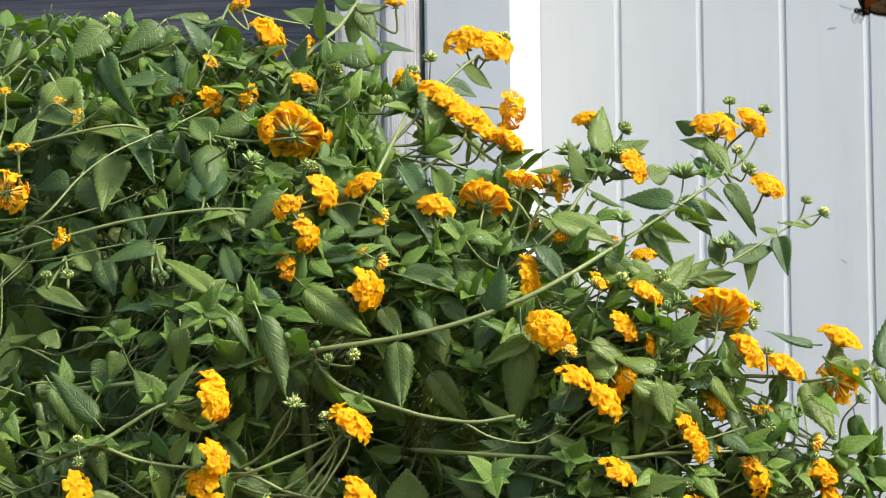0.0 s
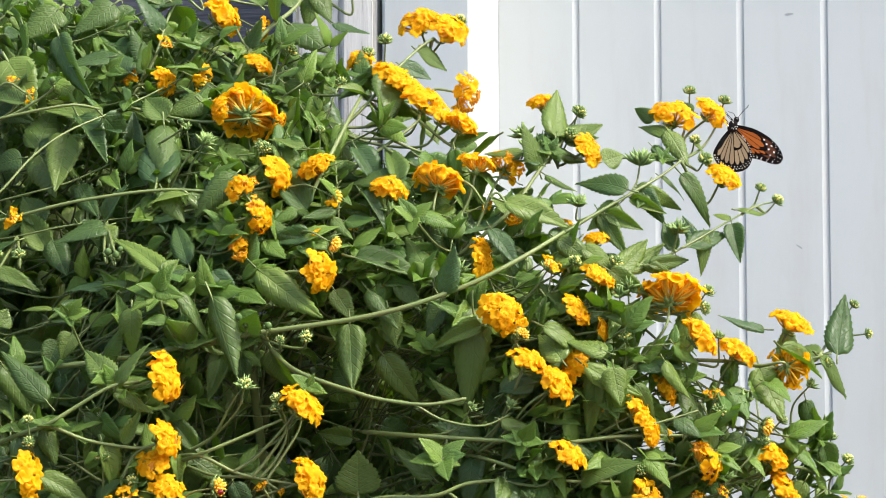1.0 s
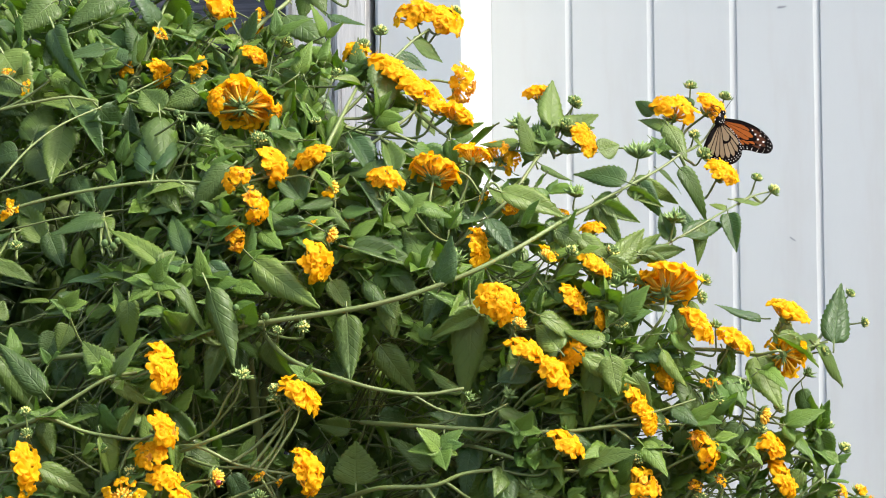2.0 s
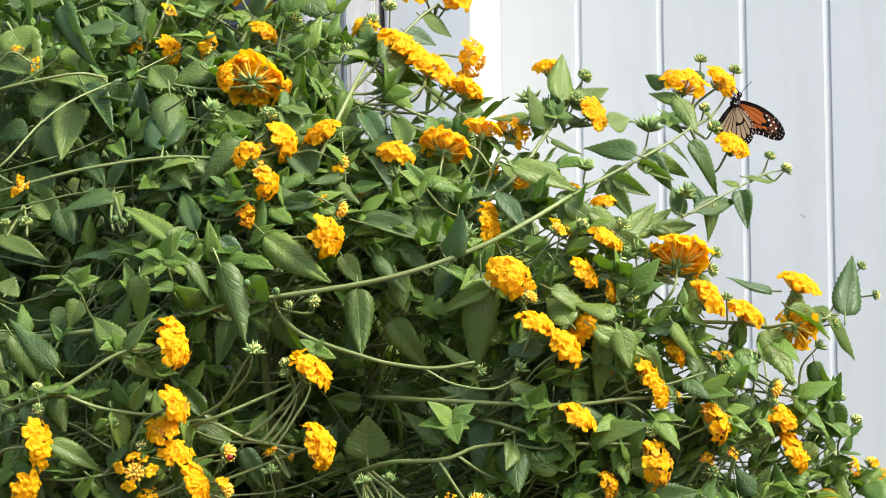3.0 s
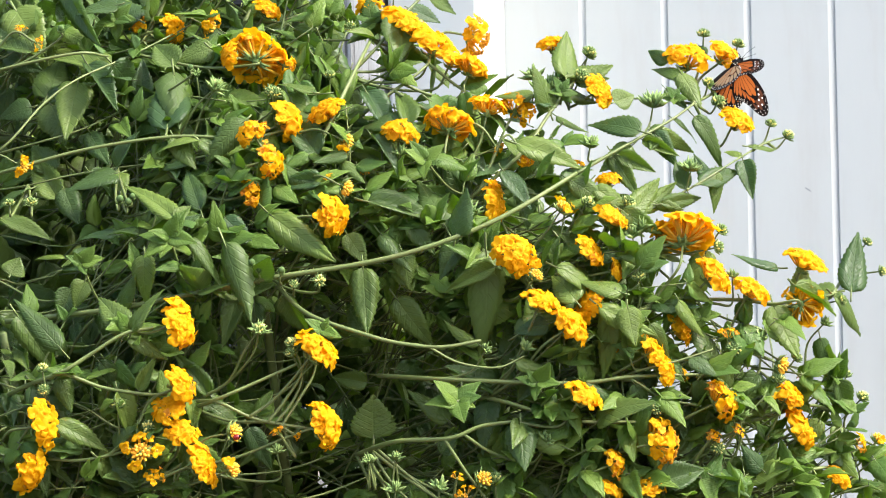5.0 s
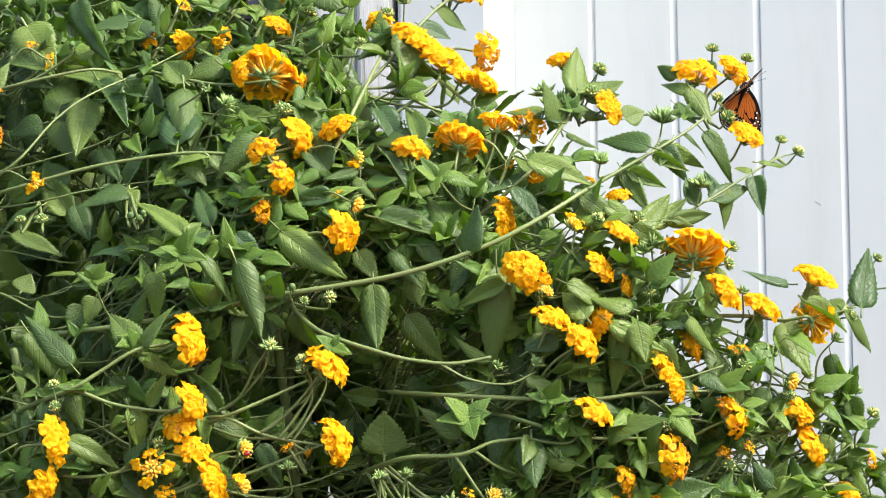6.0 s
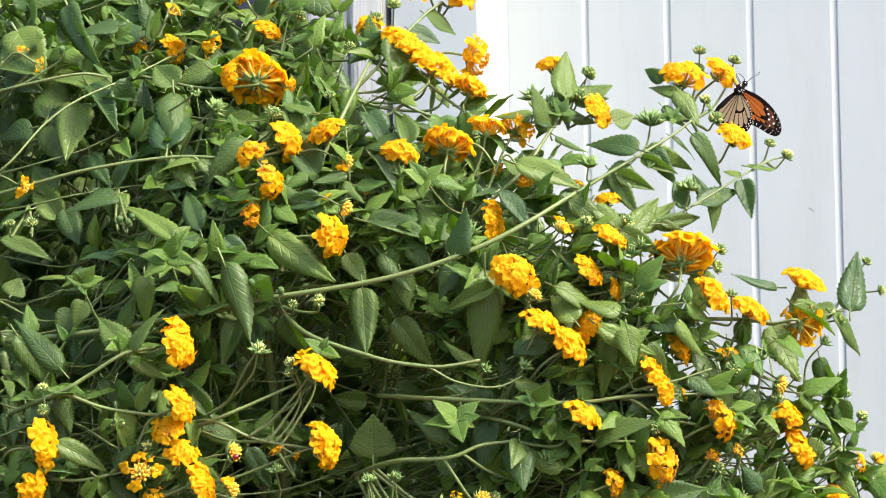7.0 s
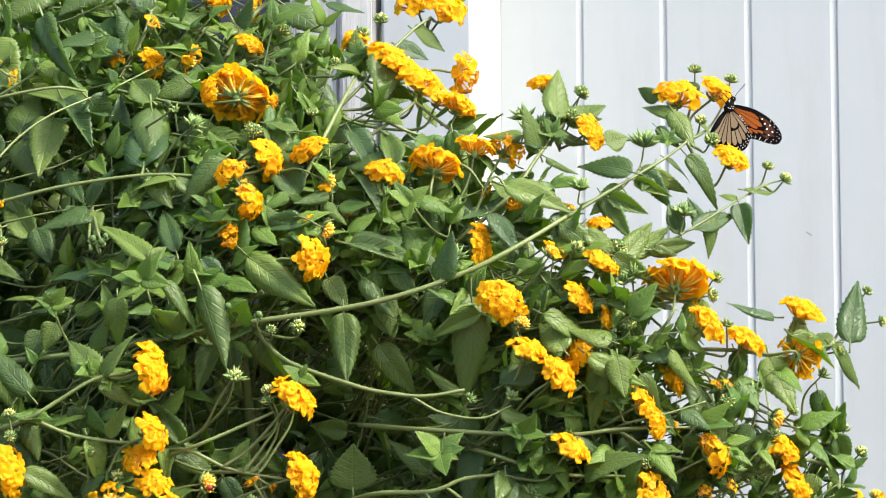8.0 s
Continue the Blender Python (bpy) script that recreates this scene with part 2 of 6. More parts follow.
def build_wall():
    """White boarded wall: each board ends in a shallow bevel at its joint."""
    back = new("wall_white", mesh_of("wall_white", *(joined([box((-0.42, 0.014, 0.0), (2.6, 0.09, 2.7))])[:2]), [BOARD], smooth=False))
    back.matrix_world = FENCE
    tagged(back, "white painted wall of upright bevelled boards", "wall", kind="structure")
    w = PITCH
    # plan of one board: square near edge, flat face, long shallow bevel down to the joint
    prof = [(0.0, 0.0135), (0.0, 0.0006), (0.0005, 0.0001), (0.0010, 0.0), (w - 0.0088, 0.0), (w - 0.0082, 0.0001), (w - 0.0070, 0.0005), (w - 0.0002, 0.0022), (w - 0.0001, 0.0135)]
    vs = [(x, y, z) for z in (0.0, 2.7) for x, y in prof]
    k = len(prof)
    fs = [(i, i + 1, k + i + 1, k + i) for i in range(k - 1)] + [(k - 1, 0, k, 2 * k - 1), tuple(range(k)), tuple(range(2 * k - 1, k - 1, -1))]
    me = mesh_of("board", vs, [tuple(reversed(f)) for f in fs], [BOARD], smooth=False)
    for i in range(-4, 22):
        ob = new("board", me)
        ob.parent = back
        ob.matrix_basis = pose(JOINT + i * w, 0, 0)


def build_scuffs():
    """Two small scuffs on the boards' paint."""
    rnd = random.Random(9)
    for x, z, long, turn in ((0.0, 1.434, 0.011, -35), (-0.009, 1.7145, 0.014, 4)):
        n = 10
        ring = [(math.cos(k * 2 * math.pi / n) * long / 2 * rnd.uniform(0.7, 1), math.sin(k * 2 * math.pi / n) * long * 0.12 * rnd.uniform(0.6, 1.2)) for k in range(n)]
        vs = [(a, y, b) for y in (-0.0003, 0.0004) for a, b in ring]
        fs = [tuple(range(n)), tuple(reversed(range(n, 2 * n)))] + [(k, k + n, (k + 1) % n + n, (k + 1) % n) for k in range(n)]
        ob = new("scuff_mark", mesh_of("scuff_mark", vs, fs, [SCUFF], smooth=False))
        ob.matrix_world = FENCE @ pose(x, 0, z, 0, -turn, 0)
        tagged(ob, "small grey scuff on the white boards", "mark", kind="structure")


DEEP = 0.187  # how far the pier stands out from the boards


def build_post():
    """The white pier that stands out where the boards begin; its side faces the sun."""
    x0 = JOINT - 4 * PITCH
    plan = [(x0 - 0.106, 0.08), (x0 - 0.106, 0.004 - DEEP), (x0 - 0.102, -DEEP), (x0 - 0.004, -DEEP), (x0, 0.004 - DEEP), (x0, 0.08)]
    k = len(plan)
    vs = [(x, y, z) for z in (0.0, 2.75) for x, y in plan]
    fs = [(i, (i + 1) % k, k + (i + 1) % k, k + i) for i in range(k)] + [tuple(reversed(range(k))), tuple(range(k, 2 * k))]
    ob = new("wall_pier", mesh_of("wall_pier", vs, fs, [BOARD], smooth=False))
    ob.matrix_world = FENCE
    tagged(ob, "plain white painted wall pier with a sunlit side", "wall", kind="structure")


def build_timber():
    """Weathered upright timbers and dark lapped siding behind the bush."""
    x0 = JOINT - 4 * PITCH
    spans = ((x0 - 0.155, x0 - 0.113, -DEEP), (x0 - 0.216, x0 - 0.1565, 0.008 - DEEP))
    rnd = random.Random(5)
    for a, b, y in spans:
        bm = bmesh.new()
        bmesh.ops.create_cube(bm, size=1)
        bmesh.ops.scale(bm, vec=(b - a, 0.04, 2.6), verts=bm.verts)
        bmesh.ops.translate(bm, vec=((a + b) / 2, y + 0.02, 1.3), verts=bm.verts)
        bmesh.ops.bevel(bm, geom=[e for e in bm.edges if abs(e.verts[0].co.z - e.verts[1].co.z) > 1], offset=0.004, segments=2, affect="EDGES")
        ob = part("timber_post", bm, WEATHERED, None, "weathered upright timber with flaking white paint")
        ob.matrix_world = FENCE
        tagged(ob, category="post", kind="structure")
    backing = new("wall_siding", mesh_of("wall_siding", *joined([box((x0 - 2.6, 0.11 - DEEP, 0.0), (x0 - 0.113, 0.16 - DEEP, 2.7))])[:2], [SIDING], smooth=False))
    backing.matrix_world = FENCE
    tagged(backing, "dark grey horizontal lapped siding with wood grain", "wall", kind="structure")
    h = 0.118
    prof = [(0.108 - DEEP, 0.0), (0.078 - DEEP, 0.0), (0.076 - DEEP, 0.004), (0.090 - DEEP, h + 0.012), (0.108 - DEEP, h + 0.012)]
    k = len(prof)
    vs = [(x, y, z) for x in (x0 - 2.6, x0 - 0.2175) for y, z in prof]
    fs = [(i, i + 1, k + i + 1, k + i) for i in range(k - 1)] + [tuple(reversed(range(k))), tuple(range(k, 2 * k))]
    me = mesh_of("plank", vs, [tuple(reversed(f)) for f in fs], [SIDING], smooth=False)
    for i in range(22):
        ob = new("plank", me)
        ob.parent = backing
        ob.matrix_basis = pose(0, 0, 0.02 + i * h)


build_ground()
build_wall()
build_post()
build_timber()
build_scuffs()


# ---- the lantana bush: leaf, flower and bud shapes ----
def leaf_mesh(seed, fold, droop, curl, fine=True):
    """An ovate toothed leaf 45 mm long on a short stalk: upper and lower sheet, quilted between its side veins."""
    rnd = random.Random(seed)
    n, length = (24 if fine else 10), 0.045
    half = 0.0118 + 0.0022 * rnd.random()
    twist, bend = rnd.uniform(-0.35, 0.35), rnd.uniform(-0.10, 0.10)
    cols = (-1, -0.64, -0.3, 0, 0.3, 0.64, 1) if fine else (-1, -0.5, 0, 0.5, 1)
    ripple = [rnd.uniform(0, 6.28) for _ in range(2)]
    vs, uv = [], []
    for sheet, off in ((0, 0.0), (1, -0.0004)):
        for i in range(n + 1):
            s = i / n
            w = half * (math.sin(math.pi * s ** 0.70) ** 0.80 * (1.10 - 0.34 * s) if 0 < s < 1 else 0.0)
            if s > 0.7:
                w *= 1 - 0.22 * ((s - 0.7) / 0.3) ** 2
            tooth = 1.0 + (0.075 if i % 2 else -0.035) * (1 if 1 < i < n else 0)
            for j, t in enumerate(cols):
                out, a = abs(t) == 1, abs(t)
                y = t * w * (tooth if out else 1)
                z = a * w * fold - droop * length * s * s - curl * w * a ** 3 + off * (0.4 if out else 1)
                z += 0.0010 * math.sin(s * 7.5 + ripple[0 if t < 0 else 1]) * a * min(1, w / half * 1.5)
                if fine:
                    # the blade rises between the side veins and sinks at the midrib
                    vein = abs(((s * 7.0 - a * w / half * 2.2) % 1.0) - 0.5) * 2
                    z += 0.0007 * (0.5 - vein) * min(1, a * 2.2) * (0.5 if out else 1)
                z += twist * y * s
                x = length * s + (0.0010 if (i % 2 and out and i < n) else 0) - a * w * 0.20
                vs.append((x, y + bend * length * s * s, z))
                uv.append((s, 0.5 + 0.5 * t * w / half))
    c = len(cols)
    k = c * (n + 1)
    fs, slots = [], []
    for i in range(n):
        for j in range(c - 1):
            a = i * c + j
            fs.append((a, a + c, a + c + 1, a + 1))
            slots.append(0)
            fs.append((k + a, k + a + 1, k + a + c + 1, k + a + c))
            slots.append(1)
        for a in (i * c, i * c + c - 1):
            fs.append((a, k + a, k + a + c, a + c) if a % c == 0 else (a, a + c, k + a + c, k + a))
            slots.append(1)
    sv, sf, _ = tube([(-0.008, 0, 0.0015), (-0.003, 0, 0.0003), (0.004, 0, -0.0004)], [0.0009, 0.0008, 0.0006], 5 if fine else 3)
    m = len(vs)
    vs += sv
    uv += [(0.5, 0.5)] * len(sv)
    fs += [tuple(q + m for q in f) for f in sf]
    slots += [2] * len(sf)
    return vs, fs, slots, uv


FORMS = ((0.25, 0.10, 0.1), (0.45, 0.25, 0.3), (0.12, 0.35, 0.2), (0.62, 0.05, 0.0), (0.30, 0.48, 0.35), (0.05, 0.18, 0.25), (0.38, -0.10, 0.45), (0.75, 0.30, 0.2), (0.18, 0.60, 0.1), (0.0, 0.05, 0.4))
LEAF_MATS = [LEAF_TOP, LEAF_UNDER, STEM]
LEAF_SHAPES = [leaf_mesh(i, *form) for i, form in enumerate(FORMS)]
LEAF_PLAIN = [leaf_mesh(i, *form, fine=False) for i, form in enumerate(FORMS)]
LEAVES = [mesh_of("leaf", v, f, LEAF_MATS, s, u) for v, f, s, u in LEAF_SHAPES]
YOUNG = [mesh_of("young_leaf", v, f, [LEAF_YOUNG_LIT, LEAF_UNDER, STEM], s, u) for v, f, s, u in LEAF_SHAPES[:3]]


def floret(rnd, c, axis, r, slot, lobes=5):
    """One small flower face: rounded, slightly curled lobes round a sunken throat."""
    q = Vector(axis).to_track_quat("Z", "Y") @ Euler((rnd.gauss(0, 0.17), rnd.gauss(0, 0.17), rnd.uniform(0, 6.28))).to_quaternion()
    vs = [tuple(Vector(c) + q @ Vector((0, 0, -0.0007)))]
    per = 5
    for ring, (rr, z) in enumerate(((0.42, 0.0002), (0.80, 0.0006), (1.0, -0.0002))):
        for l in range(lobes):
            size = 1.0 + 0.16 * math.sin(l * 2.4 + rnd.random())
            curl = rnd.gauss(0, 0.0007)
            for k in range(per):
                a = 2 * math.pi * (l + (k + 0.5) / per) / lobes
                edge = math.sin(math.pi * (k + 0.5) / per)
                rad = r * rr * (1 if ring == 0 else (0.62 + 0.42 * edge ** 0.6) * size)
                vs.append(tuple(Vector(c) + q @ Vector((rad * math.cos(a), rad * math.sin(a), z + (curl if ring == 2 else curl * 0.3) + 0.0006 * edge * (ring > 0)))))
    m = lobes * per
    fs = [(0, 1 + k, 1 + (k + 1) % m) for k in range(m)]
    for ring in range(2):
        o = 1 + ring * m
        fs += [(o + k, o + m + k, o + m + (k + 1) % m, o + (k + 1) % m) for k in range(m)]
    return vs, fs, slot


def flower_mesh(seed, count=22, old=0.0, cap=80, flat=0.60, oval=1.0, bare=0.0):
    """A domed head of florets, 34 mm across, each on a slender tube from the stalk's top."""
    rnd = random.Random(seed)
    pieces = [ball((0, 0, 0.002), 0.0030, 4, 6, 2, 1.2)]
    for i in range(count):
        c = 1 - (i + 0.5) / count * (1 - math.cos(radians(cap)))
        th, ph = math.acos(c) + rnd.gauss(0, 0.06), i * 2.39996 + rnd.gauss(0, 0.14)
        if rnd.random() < bare * (0.5 + 0.5 * math.cos(ph)):
            continue
        d = Vector((math.sin(th) * math.cos(ph) / oval, math.sin(th) * math.sin(ph) * oval, math.cos(th)))
        rad = 0.0136 * (1 + rnd.gauss(0, 0.09))
        pos = Vector((d.x * rad, d.y * rad, 0.0050 + d.z * rad * flat))
        nrm = Vector((d.x, d.y, d.z * 1.1 + 0.42)).normalized()
        worn = rnd.random() < old
        pieces.append(floret(rnd, pos, nrm, rnd.uniform(0.0040, 0.0051) * (0.72 if worn else 1), 1 if worn else 0, rnd.choice((4, 5, 5))))
        mid = pos * 0.5 + Vector((0, 0, -0.0004))
        pieces.append(tube([Vector((d.x * 0.002, d.y * 0.002, 0.002)), mid, pos - nrm * 0.0006], [0.0005, 0.0006, 0.0009], 5, 3))
        if th > 0.9 and i % 2:
            pieces.append(tube([Vector((d.x, d.y, 0)) * 0.0025, Vector((d.x * 0.0055, d.y * 0.0055, -0.0002)), Vector((d.x * 0.0085, d.y * 0.0085, 0.0012))], [0.0009, 0.0008, 0.0001], 4, 2))
    return mesh_of("flower_head", *_split(pieces))


def _split(pieces):
    v, f, s = joined(pieces)
    return v, f, [PETAL, PETAL_OLD, BUD_GREEN, TUBE, BUD_TIP, BUD_YELLOW, BERRY], s


def bud_mesh(seed, opened=0, ripe=0.5):
    """A tight dome of closed buds with pointed green bracts below; a few florets may be open."""
    rnd = random.Random(seed)
    pieces = [ball((0, 0, 0.0025), 0.0036, 4, 7, 2, 1.0)]
    n = 26
    for i in range(n):
        c = 1 - (i + 0.5) / n * 1.05
        th, ph = math.acos(c), i * 2.39996
        d = Vector((math.sin(th) * math.cos(ph), math.sin(th) * math.sin(ph), math.cos(th)))
        p = Vector((d.x * 0.0044, d.y * 0.0044, 0.0034 + d.z * 0.0034))
        pieces.append(ball(p, 0.00100 * rnd.uniform(0.8, 1.25), 4, 6, (5 if ripe > 0.8 else 4) if rnd.random() < ripe else 2, 2.1, d + Vector((0, 0, 0.5))))
    for i in range(12):
        a = i * 2 * math.pi / 12 + rnd.random() * 0.4
        d = Vector((math.cos(a), math.sin(a), 0))
        pieces.append(tube([d * 0.002 + Vector((0, 0, 0.0005)), d * 0.0052 + Vector((0, 0, 0.0012)), d * rnd.uniform(0.0066, 0.0092) + Vector((0, 0, rnd.uniform(0.002, 0.0065)))], [0.0010, 0.0009, 0.0001], 4, 2))
    for i in range(opened):
        a = i * 2 * math.pi / max(opened, 1) * 0.75 + rnd.random()
        d = Vector((math.cos(a), math.sin(a), 0.5)).normalized()
        p = Vector((d.x * 0.0098, d.y * 0.0098, 0.0062))
        pieces.append(floret(rnd, p, d + Vector((0, 0, 0.5)), 0.0040, 0))
        pieces.append(tube([d * 0.003, p], [0.0006, 0.0009], 5, 3))
    return mesh_of("bud_head", *_split(pieces))


def tuft_mesh(seed):
    """A spiky tuft of narrow young bracts at a shoot's end."""
    rnd = random.Random(seed)
    pieces = [ball((0, 0, 0.002), 0.0026, 4, 6, 2)]
    for i in range(24):
        a, e = i * 2.4, rnd.uniform(0.35, 1.4)
        d = Vector((math.cos(a) * math.cos(e), math.sin(a) * math.cos(e), math.sin(e)))
        pieces.append(tube([d * 0.001, d * 0.006, d * rnd.uniform(0.0075, 0.012)], [0.0008, 0.0013, 0.0001], 4, 2))
    return mesh_of("bud_head", *_split(pieces))


def berry_mesh(seed):
    """A round green berry in its small calyx."""
    rnd = random.Random(seed)
    pieces = [ball((0, 0, 0.0034), 0.0025, 7, 10, 6, 1.05)]
    for i in range(6):
        a = i * 1.047 + rnd.random() * 0.4
        d = Vector((math.cos(a), math.sin(a), 0))
        pieces.append(tube([d * 0.0006, d * 0.0022 + Vector((0, 0, 0.0006)), d * 0.0036 + Vector((0, 0, 0.0024))], [0.0006, 0.0007, 0.0001], 4, 2))
    return mesh_of("berry", *_split(pieces))


HEADS = {
    "berry": [berry_mesh(81), berry_mesh(82)],
    "open": [flower_mesh(11, 30), flower_mesh(12, 32, 0.0, 84, 0.7, 1.12), flower_mesh(13, 27, 0.0, 74, 0.55, 1.0, 0.3), flower_mesh(14, 31, 0.05, 90, 0.6, 0.88), flower_mesh(15, 34, 0.0, 96, 0.75, 1.15, 0.45), flower_mesh(16, 29, 0.03, 70, 0.5, 0.9, 0.25), flower_mesh(17, 33, 0.0, 86, 0.65, 1.0, 0.5)],
    "old": [flower_mesh(21, 26, 0.40, 108, 0.8), flower_mesh(22, 23, 0.5, 112, 0.85)],
    "few": [flower_mesh(31, 9, 0.1, 75), flower_mesh(32, 7, 0.15, 80)],
    "half": [bud_mesh(41, 5, 0.97), bud_mesh(42, 3, 0.97)],
    "yellow": [bud_mesh(51, 0, 0.95), bud_mesh(52, 1, 0.9)],
    "bud": [bud_mesh(61, 0, 0.15), bud_mesh(62, 0, 0.35)],
    "tuft": [tuft_mesh(71), tuft_mesh(72)],
}
HEAD_LABEL = {"berry": "small round unripe green berry", "open": "domed head of open orange-yellow florets", "old": "fading or shade-toned flower head with browned florets", "few": "sparse flower head with few orange florets left",
              "half": "yellow bud head with the first florets open", "yellow": "pale yellow bud head about to open", "bud": "tight green bud head", "tuft": "spiky green tuft of bracts"}

bush = tagged(new("lantana_bush"), "dense lantana bush with orange flower heads, rooted in the soil", "bush")
CORE = Vector((-0.16, 2.20, 0.0))
bush.location = CORE
BRANCHES, HEAD_SPOTS, PAIRS = [], [], []


class Branch:
    """A branch of the bush: its stem curve, and the twigs that join it. A pivot makes it a part that can sway."""

    def __init__(self, points, r0, r1, label="", pivot=None, leafy=1.0):
        self.pivot = Vector(pivot) if pivot else CORE.copy()
        self.curve = curve_points(points, 8)
        self.tubes, self.r = [], (r0, r1)
        n = len(self.curve)
        self.add([p for p in self.curve], [r0 + (r1 - r0) * i / (n - 1) for i in range(n)], 8)
        self.ob = tagged(new("branch", bpy.data.meshes.new("branch")), label)
        self.ob.parent = bush
        self.ob.location = self.pivot - CORE
        self.leafy, self.joins = leafy, []
        BRANCHES.append(self)

    def add(self, points, radii, sides=6):
        self.tubes.append(tube([Vector(p) - self.pivot for p in points], radii, sides))

    def put(self, name, me, m):
        ob = new(name, me)
        ob.parent = self.ob
        ob.matrix_basis = Matrix.Translation(-self.pivot) @ m
        return ob

    def finish(self):
        v, f, s = joined(self.tubes)
        self.ob.data.from_pydata(v, [], f)
        self.ob.data.materials.append(STEM)
        self.ob.data.polygons.foreach_set("use_smooth", [True] * len(self.ob.data.polygons))
        self.ob.data.update()


def aim(base, along, normal, size):
    x = Vector(along).normalized()
    z = Vector(normal)
    z = (z - x * z.dot(x))
    z = z.normalized() if z.length > 1e-4 else x.orthogonal().normalized()
    y = z.cross(x)
    return Matrix.LocRotScale(Vector(base), Matrix((x, y, z)).transposed().to_quaternion(), (size, size, size))


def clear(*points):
    """Whether points leave the flower heads uncovered as the camera looks, along y."""
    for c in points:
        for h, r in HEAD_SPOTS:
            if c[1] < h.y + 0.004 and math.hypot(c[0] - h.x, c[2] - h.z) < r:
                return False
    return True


leaf_rnd = random.Random(8)


def leaf(branch, base, tip, facing=(0, -0.8, 0.5), wide=1.0, shape=None, young=False, keep=True):
    """A leaf from its base to its tip, its upper face turned to facing."""
    b, t = Vector(base), Vector(tip)
    if keep:
        # leaves of a shaded bay slide back along the camera's ray, keeping their place in view
        eye, far = Vector((0.0, 0.0, 1.255)), 1 + 0.7 * sunk(b.x, b.z) / b.y
        b, t = eye + (b - eye) * far, eye + (t - eye) * far
    k = shape if shape is not None else leaf_rnd.randrange(10)
    me = YOUNG[k % 3] if young else LEAVES[k]
    size = (t - b).length / 0.045
    m = aim(b, t - b, facing, size) @ Matrix.Diagonal((1, wide, 1, 1))
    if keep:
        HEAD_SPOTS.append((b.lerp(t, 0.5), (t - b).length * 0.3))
    ob = branch.put("leaf", me, Matrix.Identity(4))
    ob.matrix_basis = Matrix.Translation(-branch.pivot) @ m
    return ob


def head(kind, x, y, z, axis, across, branch=None, stalk=0.020, join=None):
    """A flower or bud head, across in mm, on a stalk that curves back to a branch."""
    rnd = random.Random(int(abs(x) * 7919 + abs(z) * 104729 + y * 31))
    p, a = Vector((x, y, z)), Vector(axis).normalized()
    full = {"berry": 6.0, "bud": 13.0, "yellow": 13.0, "tuft": 15.0, "half": 19.0}.get(kind, 32.0)
    size = across / full
    # the head's centre lies a little above the stalk's top
    top = p - a * (0.006 * size if full > 20 else 0.003 * size)
    wish = top - a * 0.03 + Vector((-0.025, 0.03, -0.015))
    if branch is None:
        options = [(abs((q - wish).length - 0.01), bi, q) for bi, br in enumerate(BRANCHES) if br.leafy > 0 for q in br.curve]
        d, bi, q = min(options, key=lambda o: o[0])
        branch = BRANCHES[bi]
    else:
        d, q = min(((c - wish).length, c) for c in branch.curve) if join is None else (0, Vector(join))
    if join is not None:
        q = Vector(join)
    bend = top - a * stalk
    gap = (q - bend).length
    mid = (bend + q) / 2 + Vector((rnd.gauss(0, 0.04), abs(rnd.gauss(0.03, 0.03)), -0.06)) * gap
    line = curve_points([top, bend, mid, q], 6)
    n = len(line)
    thin = 0.0006 if full < 20 else 0.0009
    branch.add(line, [thin + (0.0013 - thin) * (i / (n - 1)) for i in range(n)], 6)
    q4 = a.to_track_quat("Z", "Y") @ Euler((0, 0, rnd.uniform(0, 6.28))).to_quaternion()
    ob = branch.put("berry" if kind == "berry" else "bud_head" if kind in ("bud", "yellow", "tuft") else "flower_head", rnd.choice(HEADS[kind]), Matrix.LocRotScale(top, q4, (size, size, size)))
    tagged(ob, HEAD_LABEL[kind])
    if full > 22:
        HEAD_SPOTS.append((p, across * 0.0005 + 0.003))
    # a pair of leaves where the stalk leaves its shoot
    if gap > 0.03 and kind != "tuft" and rnd.random() < 0.8 * branch.leafy:
        for sgn in (-1, 1):
            along = (bend - q).normalized() * 0.35 + Vector((sgn * 0.6 + rnd.gauss(0, 0.3), -0.35 + rnd.gauss(0, 0.3), 0.1 + rnd.gauss(0, 0.35)))
            b = q.lerp(bend, 0.12)
            PAIRS.append((branch, b, b + along.normalized() * rnd.uniform(0.024, 0.042), (rnd.gauss(0, 0.3), -0.6, 0.7)))
    return ob


# shaded bays in the bush's face: place, radius, depth
RECESSES = [(-0.315, 1.385, 0.085, 0.140), (-0.060, 1.225, 0.080, 0.120), (-0.130, 1.250, 0.045, 0.070), (-0.290, 1.320, 0.045, 0.060)]


def sunk(x, z):
    return sum(d * math.exp(-((x - a) ** 2 + (z - b) ** 2) / (r * r)) for a, b, r, d in RECESSES)


def front(x, z):
    """Depth of the bush's face: it leans back towards its top and its far side."""
    return sunk(x, z) + 1.765 + 1.4 * max(0.0, z - 1.27) ** 1.5 + 2.0 * max(0.0, x - 0.10) ** 2 + 0.9 * max(0.0, 1.12 - z) ** 2


